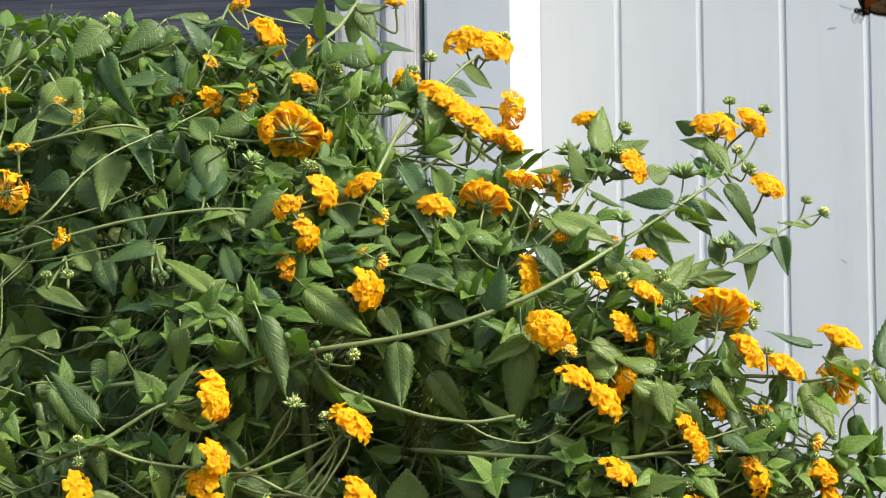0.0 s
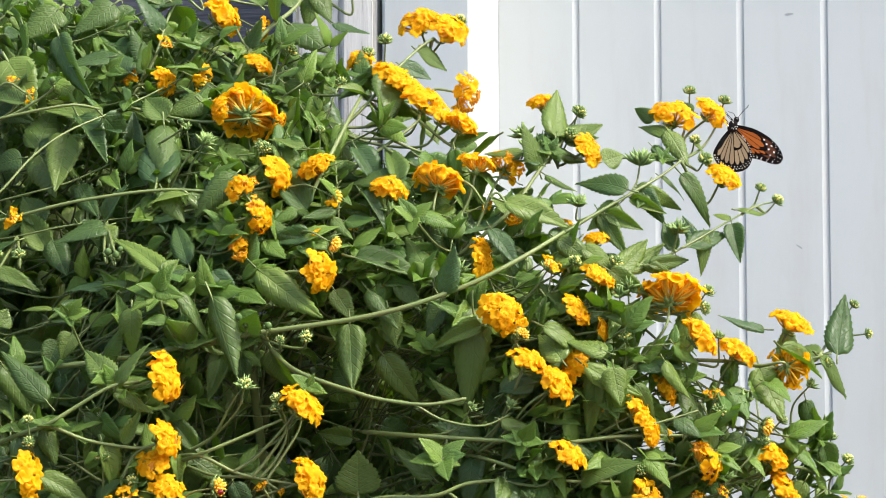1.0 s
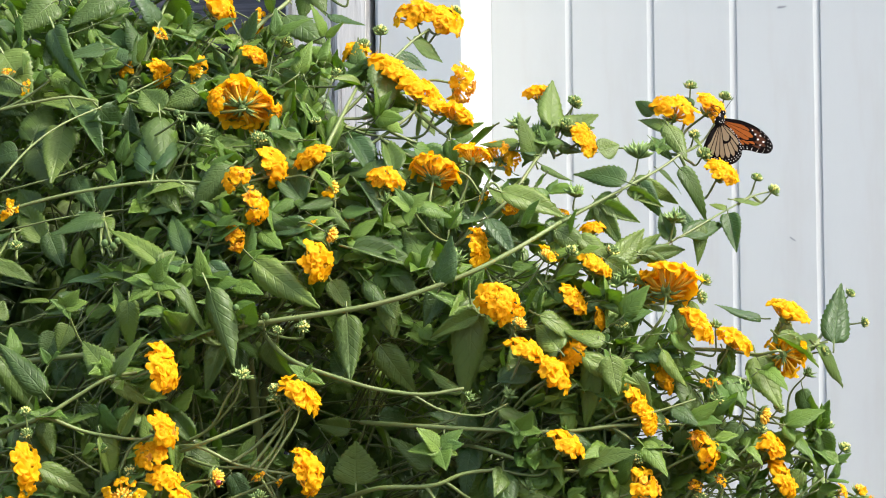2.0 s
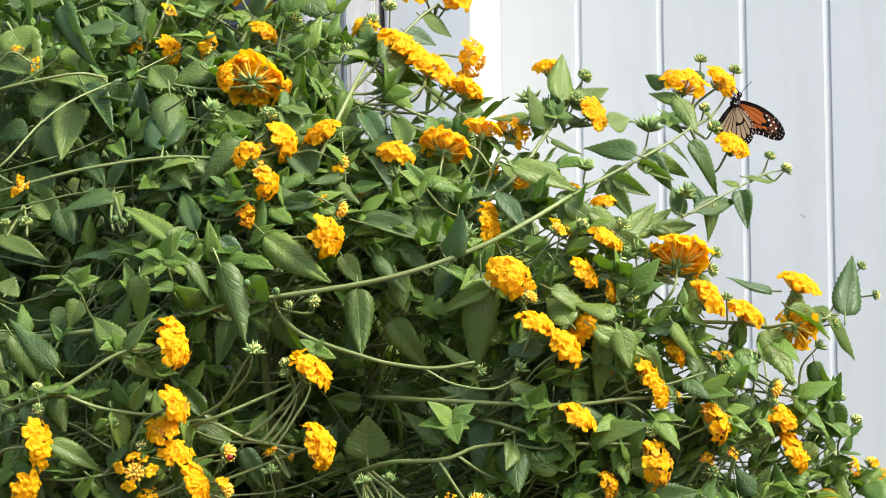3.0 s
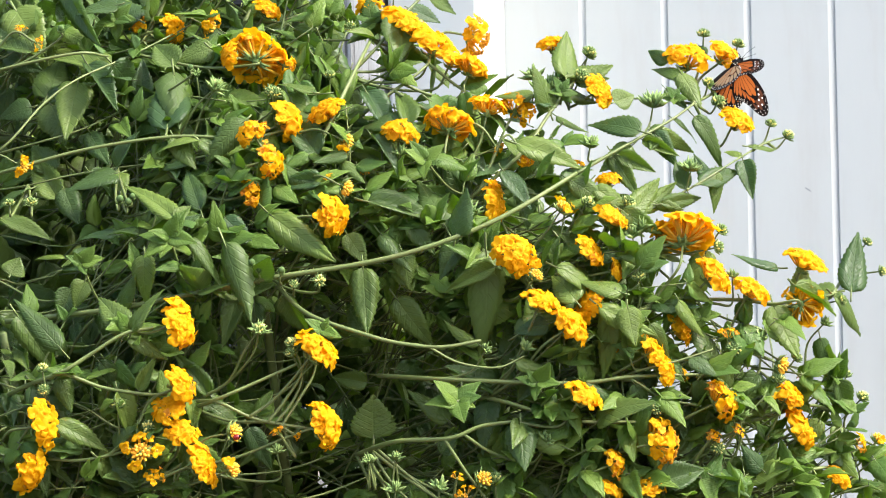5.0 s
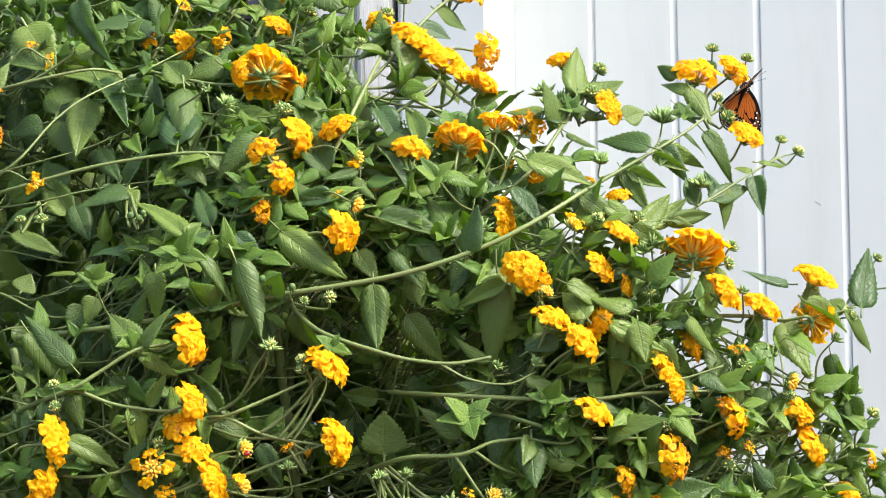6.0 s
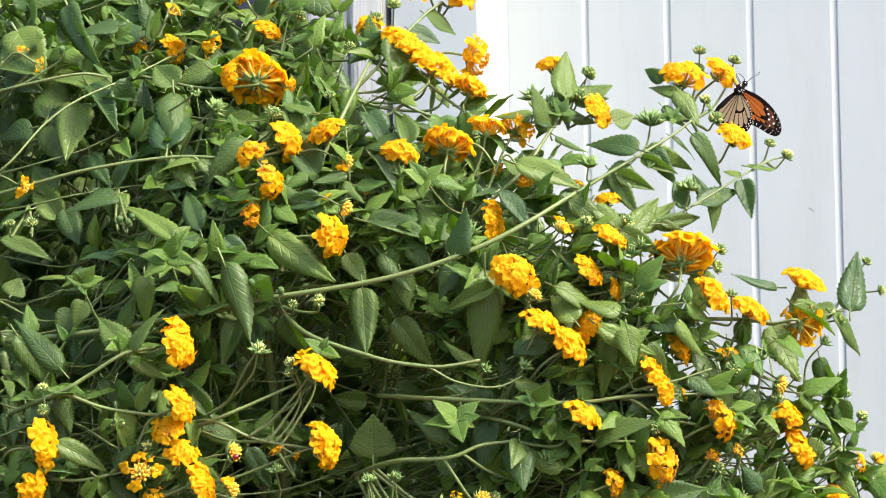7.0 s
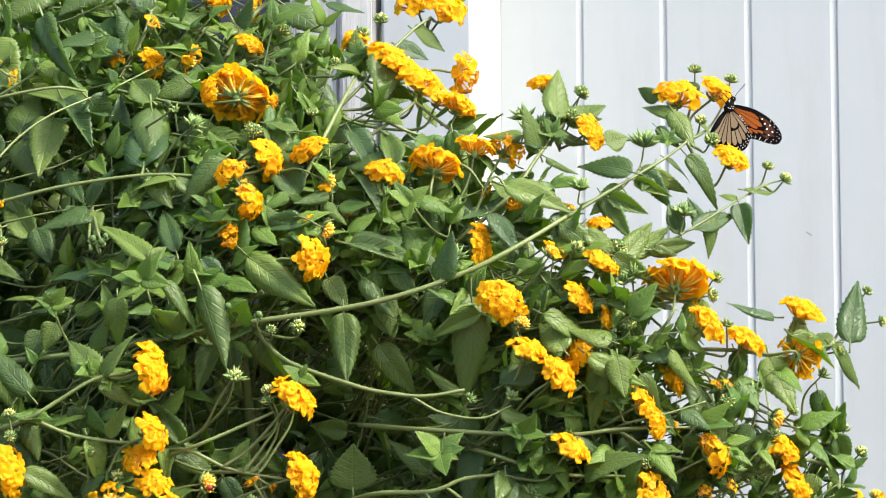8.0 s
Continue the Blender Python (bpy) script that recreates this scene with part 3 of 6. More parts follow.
# ---- the branches, each from inside the bush outwards ----
main = Branch([(-0.322, 1.830, 1.278), (-0.245, 1.810, 1.285), (-0.195, 1.798, 1.293), (-0.133, 1.785, 1.304), (-0.060, 1.775, 1.314), (-0.016, 1.774, 1.324), (0.028, 1.779, 1.340), (0.061, 1.790, 1.357), (0.095, 1.814, 1.378)], 0.0021, 0.0016, "thick green main stem")
arc = Branch([(-0.134, 1.830, 1.316), (-0.118, 1.800, 1.296), (-0.097, 1.775, 1.278), (-0.056, 1.762, 1.263), (-0.033, 1.760, 1.257), (-0.005, 1.760, 1.254), (0.023, 1.765, 1.258)], 0.0019, 0.0012, "slender green stem")
left_mid = Branch([(-0.354, 1.868, 1.383), (-0.312, 1.845, 1.392), (-0.261, 1.839, 1.404), (-0.199, 1.840, 1.412), (-0.144, 1.839, 1.410), (-0.108, 1.855, 1.419)], 0.0015, 0.0010, "slender green stem")
left_up = Branch([(-0.363, 1.873, 1.390), (-0.325, 1.846, 1.407), (-0.299, 1.863, 1.439), (-0.275, 1.881, 1.460), (-0.236, 1.912, 1.482), (-0.196, 1.947, 1.508)], 0.0010, 0.0007, "slender green stem")
left_top = Branch([(-0.375, 1.935, 1.465), (-0.334, 1.901, 1.471), (-0.279, 1.902, 1.482), (-0.255, 1.921, 1.481)], 0.0014, 0.001, "slender green stem")
low_left = Branch([(-0.334, 1.825, 1.218), (-0.299, 1.785, 1.232), (-0.271, 1.760, 1.241), (-0.251, 1.760, 1.253), (-0.227, 1.760, 1.267), (-0.207, 1.765, 1.271)], 0.0017, 0.0012, "slender green stem")
low_fork = Branch([(-0.291, 1.785, 1.234), (-0.271, 1.760, 1.240), (-0.243, 1.760, 1.230), (-0.215, 1.760, 1.225), (-0.198, 1.765, 1.224)], 0.0014, 0.0011, "slender green stem")
low_mid = Branch([(-0.199, 1.825, 1.208), (-0.166, 1.765, 1.219), (-0.136, 1.760, 1.231), (-0.106, 1.760, 1.244)], 0.0016, 0.001, "slender green stem")
low_mid_b = Branch([(-0.199, 1.825, 1.214), (-0.166, 1.765, 1.219), (-0.136, 1.762, 1.206), (-0.097, 1.765, 1.198)], 0.0014, 0.001, "slender green stem")
bottom_mid = Branch([(-0.068, 1.825, 1.177), (-0.038, 1.775, 1.188), (-0.000, 1.765, 1.190), (0.022, 1.765, 1.198), (0.046, 1.765, 1.201)], 0.0018, 0.0012, "slender green stem")
bottom_right = Branch([(0.023, 1.815, 1.217), (0.038, 1.775, 1.215), (0.086, 1.765, 1.201), (0.131, 1.767, 1.199)], 0.0016, 0.001, "slender green stem")
right_low = Branch([(-0.051, 1.825, 1.234), (0.000, 1.775, 1.231), (0.086, 1.765, 1.227), (0.131, 1.767, 1.231), (0.188, 1.790, 1.231)], 0.0018, 0.0011, "slender green stem")
right = Branch([(0.048, 1.835, 1.253), (0.112, 1.795, 1.269), (0.161, 1.795, 1.283), (0.210, 1.802, 1.284), (0.249, 1.821, 1.279), (0.282, 1.835, 1.288)], 0.0019, 0.0011, "slender green stem")
right_mid = Branch([(0.008, 1.838, 1.287), (0.065, 1.803, 1.302), (0.122, 1.800, 1.317), (0.162, 1.801, 1.325)], 0.0018, 0.0011, "slender green stem")
upper = Branch([(-0.126, 1.866, 1.365), (-0.097, 1.848, 1.397), (-0.081, 1.854, 1.429), (-0.065, 1.886, 1.466), (-0.055, 1.932, 1.493)], 0.002, 0.0013, "slender green stem")
upper_right = Branch([(-0.093, 1.884, 1.404), (-0.054, 1.879, 1.435), (-0.024, 1.888, 1.457), (-0.011, 1.899, 1.469)], 0.0016, 0.0011, "slender green stem")
twin = Branch([(-0.081, 1.916, 1.454), (-0.051, 1.925, 1.485), (-0.033, 1.950, 1.510), (-0.013, 1.974, 1.533), (0.000, 1.986, 1.544)], 0.0014, 0.001, "slender green stem")
high = Branch([(-0.008, 1.852, 1.342), (0.034, 1.833, 1.375), (0.059, 1.839, 1.398), (0.079, 1.862, 1.427), (0.099, 1.884, 1.453)], 0.0018, 0.0012, "slender green stem")
corner = Branch([(0.088, 1.835, 1.175), (0.160, 1.802, 1.187), (0.223, 1.815, 1.198), (0.261, 1.827, 1.207), (0.284, 1.843, 1.200)], 0.0018, 0.0011, "slender green stem")
corner_low = Branch([(0.128, 1.817, 1.134), (0.209, 1.809, 1.150), (0.260, 1.826, 1.160), (0.297, 1.853, 1.163)], 0.0016, 0.001, "slender green stem")
top_left = Branch([(-0.262, 1.940, 1.459), (-0.225, 1.965, 1.515), (-0.213, 1.993, 1.560), (-0.205, 2.048, 1.598)], 0.0015, 0.001, "slender green stem")
top_mid = Branch([(-0.175, 1.948, 1.468), (-0.150, 1.974, 1.524), (-0.133, 1.983, 1.550), (-0.112, 2.007, 1.572), (-0.095, 2.048, 1.606)], 0.0022, 0.0015, "slender green stem")
foot_left = Branch([(-0.345, 1.815, 1.173), (-0.297, 1.775, 1.181), (-0.260, 1.765, 1.179), (-0.226, 1.765, 1.185)], 0.0016, 0.001, "slender green stem")
left_long = Branch([(-0.356, 1.924, 1.405), (-0.307, 1.895, 1.414), (-0.276, 1.897, 1.423), (-0.247, 1.910, 1.438), (-0.223, 1.923, 1.454), (-0.197, 1.949, 1.472)], 0.0009, 0.0006, "slender green stem")
left_low = Branch([(-0.347, 1.904, 1.378), (-0.313, 1.875, 1.380), (-0.278, 1.869, 1.387), (-0.245, 1.873, 1.392), (-0.208, 1.886, 1.397)], 0.0008, 0.0006, "slender green stem")
hanging = Branch([(-0.030, 1.764, 1.257), (-0.014, 1.760, 1.254), (0.007, 1.758, 1.243), (0.034, 1.758, 1.239), (0.054, 1.765, 1.247)], 0.001, 0.0007, "slender green stem")
right_fork = Branch([(0.112, 1.795, 1.232), (0.130, 1.767, 1.228), (0.149, 1.767, 1.216), (0.178, 1.774, 1.209)], 0.001, 0.0007, "slender green stem")
right_reach = Branch([(0.120, 1.796, 1.228), (0.134, 1.767, 1.235), (0.160, 1.768, 1.241), (0.187, 1.774, 1.249)], 0.001, 0.0007, "slender green stem")
foot = Branch([(-0.273, 1.825, 1.139), (-0.218, 1.775, 1.161), (-0.181, 1.765, 1.173)], 0.0016, 0.001, "slender green stem")
tip = Branch([(0.095, 1.814, 1.378), (0.122, 1.827, 1.393), (0.146, 1.840, 1.406), (0.171, 1.857, 1.420), (0.188, 1.872, 1.432)], 0.0014, 0.0009, "outer shoot that sways in the breeze", pivot=(0.095, 1.814, 1.378), leafy=0)
drooping_tip = Branch([(0.114, 1.808, 1.352), (0.143, 1.810, 1.350), (0.182, 1.823, 1.370), (0.214, 1.849, 1.390), (0.240, 1.874, 1.405), (0.255, 1.886, 1.410)], 0.0010, 0.0006, "thin outer shoot that sways in the breeze", pivot=(0.114, 1.808, 1.352), leafy=0)
trunks = [Branch([(-0.16 + a, 2.2 + b, 0.0), (-0.16 + 1.6 * a, 2.18 + b, 0.5), (c, 2.05, 0.95), (d, e, f)], 0.009, 0.003, "woody lower stem", leafy=0) for a, b, c, d, e, f in ((-0.06, 0.0, -0.30, -0.33, 1.86, 1.27), (0.0, 0.05, -0.12, -0.14, 1.85, 1.34), (0.04, -0.03, 0.0, 0.02, 1.86, 1.28), (0.07, 0.03, 0.12, 0.12, 1.86, 1.24), (-0.02, 0.08, -0.18, -0.10, 1.93, 1.42))]

# flower heads
head("few", -0.212, 1.959, 1.537, (0.55, -0.23, 0.75), 20)
head("old", -0.237, 1.949, 1.510, (-0.5, -0.2, 0.5), 18)
head("open", -0.211, 1.944, 1.505, (0.9, -0.23, 0.15), 25)
head("half", -0.183, 1.947, 1.507, (0.75, -0.25, -0.35), 22)
head("open", -0.137, 1.960, 1.520, (0.55, -0.23, 0.75), 26)
head("open", -0.141, 1.897, 1.475, (0.05, 0.85, 0.35), 46, branch=left_up, stalk=0.008, join=(-0.236, 1.912, 1.482))
head("open", -0.118, 1.898, 1.468, (0.6, -0.2, -0.3), 20)
# the three old heads from here: browned petals stand in for shade
head("old", -0.140, 1.822, 1.412, (-0.5, -0.3, 0.8), 25)
head("open", -0.117, 1.853, 1.422, (0.8, -0.2, 0.3), 36)
head("old", -0.127, 1.812, 1.391, (0.9, -0.33, 0.15), 27)
head("old", -0.141, 1.810, 1.367, (0.9, -0.33, 0.15), 20)
head("open", -0.160, 1.886, 1.476, (-0.8, -0.4, 0.2), 22)
head("open", -0.086, 1.853, 1.428, (-0.5, -0.2, 0.8), 33)
head("yellow", -0.073, 1.835, 1.406, (0.75, -0.25, -0.35), 14)
head("open", -0.033, 1.834, 1.411, (0.1, -0.3, 0.7), 27)
head("open", -0.083, 1.791, 1.349, (0.92, -0.3, 0.05), 34)
head("yellow", -0.072, 1.804, 1.370, (0.75, -0.25, -0.35), 13)
head("few", -0.085, 1.815, 1.378, (-0.5, -0.2, 0.8), 10)
head("few", -0.059, 1.837, 1.382, (0, -0.17, 1), 9)
head("open", -0.057, 1.963, 1.522, (-0.3, -0.1, 0.9), 26)
head("open", -0.033, 1.943, 1.508, (0.3, -0.12, 0.9), 35)
head("open", -0.006, 1.911, 1.482, (0.5, -0.2, 0.8), 38)
head("open", -0.021, 1.928, 1.497, (0.4, -0.17, 0.85), 33)
head("open", 0.007, 1.898, 1.470, (0.5, -0.2, 0.7), 28)
head("open", -0.012, 2.003, 1.558, (-0.3, -0.55, 0.75), 37, branch=twin)
head("open", 0.013, 1.997, 1.552, (0.5, -0.5, 0.6), 36, branch=twin)
head("half", -0.308, 1.824, 1.391, (0.75, -0.25, -0.35), 17)
head("open", 0.004, 1.845, 1.418, (0.15, 0.45, 0.85), 38)
head("old", 0.025, 1.927, 1.493, (0.8, -0.15, -0.1), 32, branch=upper_right)
head("open", 0.021, 1.895, 1.464, (0.45, 0.1, 0.9), 29)
head("open", 0.083, 1.918, 1.483, (-0.2, -0.1, 1), 27, branch=high)
head("open", 0.116, 1.877, 1.444, (0.65, -0.45, 0.35), 31, branch=high)
head("open", 0.033, 1.865, 1.431, (0.25, 0.1, 0.95), 32, branch=high)
head("old", 0.055, 1.872, 1.432, (0.45, 0.35, 0.8), 28, branch=high)
head("few", 0.096, 1.835, 1.385, (0, -0.17, 1), 16)
head("old", 0.060, 1.844, 1.392, (0.4, -0.15, -0.5), 17)
head("few", 0.039, 1.850, 1.400, (0.5, 0, -0.6), 15)
head("open", 0.119, 1.827, 1.373, (0, -0.17, 1), 21)
head("open", 0.034, 1.822, 1.359, (0.85, -0.25, 0.1), 31)
head("half", 0.084, 1.803, 1.352, (0.55, -0.23, 0.75), 19)
head("open", 0.118, 1.799, 1.344, (0.5, -0.15, 0.85), 28)
head("open", 0.171, 1.801, 1.331, (0.2, 0.55, 0.8), 45)
head("open", -0.189, 1.755, 1.274, (0.85, -0.33, 0.25), 36)
head("open", -0.093, 1.755, 1.253, (0.62, -0.14, 0.75), 35)
head("open", -0.188, 1.755, 1.230, (0.75, -0.3, 0.35), 33)
head("open", -0.196, 1.757, 1.212, (-0.2, -0.7, 0.6), 28)
head("open", -0.187, 1.759, 1.197, (0.3, -0.6, 0.7), 27)
head("open", -0.175, 1.755, 1.177, (0.85, -0.15, 0.35), 38)
head("open", -0.284, 1.755, 1.204, (0.9, -0.3, 0.15), 38)
head("open", -0.294, 1.755, 1.174, (0.75, -0.3, -0.35), 34)
head("half", -0.215, 1.753, 1.184, (0.1, -1, 0.3), 24)
head("few", -0.207, 1.760, 1.167, (0.1, -0.5, 0.35), 17)
head("yellow", -0.151, 1.755, 1.197, (0.8, -0.3, 0.2), 14)
head("yellow", -0.153, 1.755, 1.171, (0.8, -0.25, 0.3), 14)
head("open", -0.089, 1.757, 1.201, (0.9, -0.2, 0.3), 33)
head("few", -0.120, 1.760, 1.197, (-0.5, -0.2, 0.8), 13)
head("few", -0.107, 1.760, 1.194, (0.75, -0.25, -0.35), 9)
head("open", 0.048, 1.770, 1.318, (0.35, -0.85, 0.3), 33)
head("open", 0.101, 1.786, 1.320, (0.7, -0.2, 0.5), 28)
head("open", 0.120, 1.790, 1.306, (0.9, -0.23, 0.15), 20)
head("open", 0.065, 1.762, 1.284, (0.35, -0.25, 0.85), 31)
head("open", 0.086, 1.760, 1.267, (0.7, -0.25, 0.5), 33)
head("open", 0.102, 1.777, 1.282, (-0.7, -0.23, 0.35), 32)
head("open", 0.189, 1.788, 1.301, (0.65, -0.15, 0.6), 33)
head("open", 0.216, 1.796, 1.290, (0.4, -0.25, 0.8), 29)
head("open", 0.260, 1.828, 1.311, (0.35, -0.2, 0.9), 37)
head("open", 0.256, 1.815, 1.280, (0.25, 0.85, -0.1), 33)
head("open", 0.164, 1.793, 1.264, (0.8, -0.15, 0.45), 28)
head("few", 0.199, 1.780, 1.259, (0, -0.17, 1), 18)
head("open", 0.143, 1.769, 1.248, (0.75, -0.3, 0.45), 30)
head("open", 0.152, 1.771, 1.234, (0.8, -0.3, 0.2), 25)
head("few", 0.119, 1.786, 1.248, (0.9, -0.23, 0.15), 14)
head("few", 0.167, 1.784, 1.231, (0.9, -0.23, 0.15), 11)
head("open", 0.093, 1.755, 1.218, (0.55, -0.28, 0.75), 32)
head("old", 0.191, 1.772, 1.213, (0.8, -0.1, 0.4), 30)
head("few", 0.186, 1.780, 1.188, (0.55, -0.23, 0.75), 13)
head("few", 0.204, 1.787, 1.190, (0.55, -0.23, 0.75), 10)
head("open", 0.242, 1.805, 1.214, (0.4, -0.2, 0.9), 27)
head("open", 0.251, 1.811, 1.191, (0.75, -0.15, 0.5), 32)
head("old", 0.148, 1.764, 1.185, (0.85, -0.15, 0.2), 35)
head("old", 0.115, 1.765, 1.170, (0.85, -0.15, 0.3), 21)
head("open", 0.282, 1.831, 1.154, (0.55, -0.23, 0.75), 22)
head("few", 0.301, 1.851, 1.178, (0.9, -0.23, 0.15), 19)
head("yellow", 0.316, 1.859, 1.180, (0.55, -0.23, 0.75), 11)
head("few", 0.323, 1.864, 1.171, (0.75, -0.25, -0.35), 14)
head("open", 0.139, 1.768, 1.151, (0, -0.17, 1), 26)
head("open", 0.111, 1.765, 1.152, (0.55, -0.23, 0.75), 20)
head("yellow", 0.238, 1.803, 1.237, (0.75, -0.25, -0.35), 14)
head("old", -0.349, 1.853, 1.428, (0.4, 0.8, 0.2), 31)
head("few", -0.351, 1.895, 1.464, (0, -0.17, 1), 19)
head("few", -0.327, 1.935, 1.505, (0, -0.17, 1), 14)
head("few", -0.312, 1.923, 1.493, (0.75, -0.25, -0.35), 15)
head("few", -0.371, 1.944, 1.514, (0, -0.17, 1), 15)
head("open", -0.170, 1.997, 1.563, (0.75, -0.07, 0.55), 40, branch=top_mid)
head("half", -0.139, 1.985, 1.552, (0.75, -0.25, -0.35), 20, branch=top_mid)
head("open", -0.067, 2.034, 1.595, (0, -0.17, 1), 21, branch=top_mid)
head("old", -0.196, 2.048, 1.598, (-0.3, 0.2, 0.9), 18, branch=top_left)

# bud heads and tufts
head("bud", -0.112, 1.963, 1.532, (0.55, -0.45, 0.75), 12)
head("bud", -0.051, 1.959, 1.529, (0, -0.35, 1), 11)
head("bud", -0.038, 1.978, 1.542, (0, -0.35, 1), 12)
head("bud", -0.071, 1.931, 1.502, (0, -0.9, 0.3), 10)
head("bud", 0.112, 1.905, 1.475, (0.55, -0.45, 0.75), 11, branch=high)
head("bud", 0.104, 1.882, 1.456, (0.4, -0.5, 0.8), 12, branch=high)
head("bud", 0.198, 1.807, 1.335, (0.55, -0.45, 0.75), 10)
head("bud", 0.195, 1.800, 1.322, (0.9, -0.45, 0.15), 10)
head("bud", -0.284, 1.757, 1.244, (0, -0.35, 1), 9)
head("bud", -0.283, 1.757, 1.229, (0, -0.8, 0.5), 9)
head("bud", -0.232, 1.757, 1.218, (0, -0.35, 1), 11)
head("bud", -0.299, 1.804, 1.363, (0, -0.35, 1), 10, branch=left_low, stalk=0.008, join=(-0.312, 1.875, 1.380))
head("bud", -0.314, 1.805, 1.363, (0, -0.35, 1), 8, branch=left_low, stalk=0.008, join=(-0.312, 1.875, 1.380))
head("bud", -0.211, 1.760, 1.202, (0, -0.8, 0.5), 10)
head("bud", -0.132, 1.760, 1.269, (0.55, -0.45, 0.75), 10)
head("bud", 0.146, 1.764, 1.208, (0.3, -0.8, 0.4), 10)
head("bud", 0.315, 1.877, 1.327, (0.55, -0.45, 0.75), 8)
head("bud", 0.325, 1.876, 1.305, (0.9, -0.45, 0.15), 8)
head("bud", 0.290, 1.837, 1.229, (0, -0.35, 1), 9)
head("bud", 0.304, 1.848, 1.212, (0.55, -0.45, 0.75), 10)
head("bud", 0.132, 1.807, 1.356, (0.55, -0.45, 0.75), 11)
head("bud", 0.102, 1.800, 1.356, (0.5, -0.5, 0.7), 10)
head("bud", -0.115, 1.824, 1.377, (0.1, -1, 0.35), 11)
head("bud", -0.086, 1.892, 1.461, (0, -0.35, 1), 9)
head("bud", -0.129, 1.869, 1.447, (0.1, -1, 0.35), 10)
head("bud", -0.110, 1.757, 1.259, (-0.3, -0.2, 0.9), 9)
head("bud", -0.090, 1.767, 1.302, (0.1, -1, 0.35), 10)
head("bud", -0.108, 1.768, 1.300, (0.1, -1, 0.35), 7)
head("bud", 0.236, 1.802, 1.227, (0, -0.35, 1), 10)
head("bud", -0.057, 1.762, 1.176, (0, -0.35, 1), 9)
head("bud", -0.038, 1.762, 1.177, (0, -0.35, 1), 9)
head("bud", 0.031, 1.760, 1.162, (0, -0.35, 1), 10)
head("bud", 0.190, 1.781, 1.179, (0.1, -1, 0.35), 10)
head("bud", 0.202, 1.778, 1.249, (0.2, -0.7, 0.6), 12)
head("bud", 0.059, 1.769, 1.304, (0.75, -0.5, -0.35), 10)
head("bud", 0.136, 1.786, 1.302, (0, -0.35, 1), 11)
head("bud", -0.300, 2.031, 1.584, (0, -0.35, 1), 14)
head("bud", -0.281, 2.020, 1.574, (0, -0.35, 1), 13)
head("bud", -0.128, 2.057, 1.605, (0, -0.35, 1), 11)
head("bud", 0.022, 2.006, 1.562, (0.55, -0.45, 0.75), 10, branch=twin)
head("bud", -0.019, 1.944, 1.505, (0.55, -0.45, 0.75), 10)
head("bud", 0.289, 1.839, 1.283, (0.9, -0.45, 0.15), 8)
head("bud", 0.251, 1.811, 1.242, (0.55, -0.45, 0.75), 9)
head("tuft", -0.170, 1.873, 1.451, (0.55, -0.45, 0.75), 14)
head("tuft", -0.240, 1.978, 1.546, (0, -0.35, 1), 12)
head("tuft", 0.095, 1.887, 1.455, (0, -0.35, 1), 19)
head("tuft", 0.081, 1.883, 1.451, (0, -0.35, 1), 17)
head("tuft", 0.071, 1.875, 1.447, (0.55, -0.45, 0.75), 15)
head("tuft", 0.068, 1.889, 1.458, (-0.4, -0.2, 0.8), 18)
head("tuft", 0.055, 1.765, 1.253, (0.55, -0.45, 0.75), 13)
head("tuft", 0.069, 1.765, 1.188, (0.55, -0.45, 0.75), 14)
head("tuft", 0.204, 1.794, 1.302, (0, -0.35, 1), 10)
head("tuft", 0.223, 1.795, 1.257, (0, -0.35, 1), 14)
head("tuft", 0.016, 1.797, 1.351, (0, -0.35, 1), 15)
head("tuft", -0.095, 1.775, 1.259, (0, -0.35, 1), 10)
head("tuft", 0.274, 1.825, 1.267, (0.55, -0.45, 0.75), 11)
head("tuft", 0.207, 1.788, 1.203, (0, -0.35, 1), 14)
head("tuft", -0.032, 1.828, 1.397, (0, -0.35, 1), 12)
head("tuft", 0.027, 1.765, 1.252, (0.55, -0.45, 0.75), 10)
head("tuft", 0.134, 1.800, 1.333, (0, -0.35, 1), 16)
head("tuft", -0.121, 1.761, 1.184, (0, -0.35, 1), 12)
head("tuft", -0.187, 1.895, 1.464, (0, -0.35, 1), 9)

# unripe berries, spent florets and late buds low in the bush
head("berry", -0.138, 1.775, 1.316, (0.2, -0.5, 0.8), 6, stalk=0.006)
head("berry", -0.117, 1.775, 1.310, (0.2, -0.5, 0.8), 6, stalk=0.006)
head("berry", -0.133, 1.778, 1.311, (0.2, -0.5, 0.8), 5, stalk=0.006)
head("berry", -0.234, 1.800, 1.364, (0.2, -0.5, 0.8), 6.5, stalk=0.006, branch=left_low, join=(-0.245, 1.873, 1.392))
head("berry", -0.228, 1.800, 1.362, (0.2, -0.5, 0.8), 6, stalk=0.006, branch=left_low, join=(-0.245, 1.873, 1.392))
head("berry", -0.188, 1.860, 1.465, (0.2, -0.5, 0.8), 5, stalk=0.006)
head("berry", -0.290, 1.900, 1.501, (0.2, -0.5, 0.8), 6, stalk=0.006)
head("berry", -0.225, 1.800, 1.366, (0.2, -0.5, 0.8), 5, stalk=0.006, branch=left_low, join=(-0.245, 1.873, 1.392))
head("few", 0.005, 1.757, 1.163, (0.3, -0.5, 0.8), 12)
head("yellow", 0.023, 1.757, 1.161, (0.5, -0.6, 0.6), 13)
head("tuft", -0.039, 1.757, 1.156, (0, -0.3, 1), 14)
head("tuft", -0.008, 1.757, 1.157, (0.1, -0.3, 1), 15)
head("few", 0.010, 1.757, 1.152, (-0.2, -0.5, 0.8), 16)
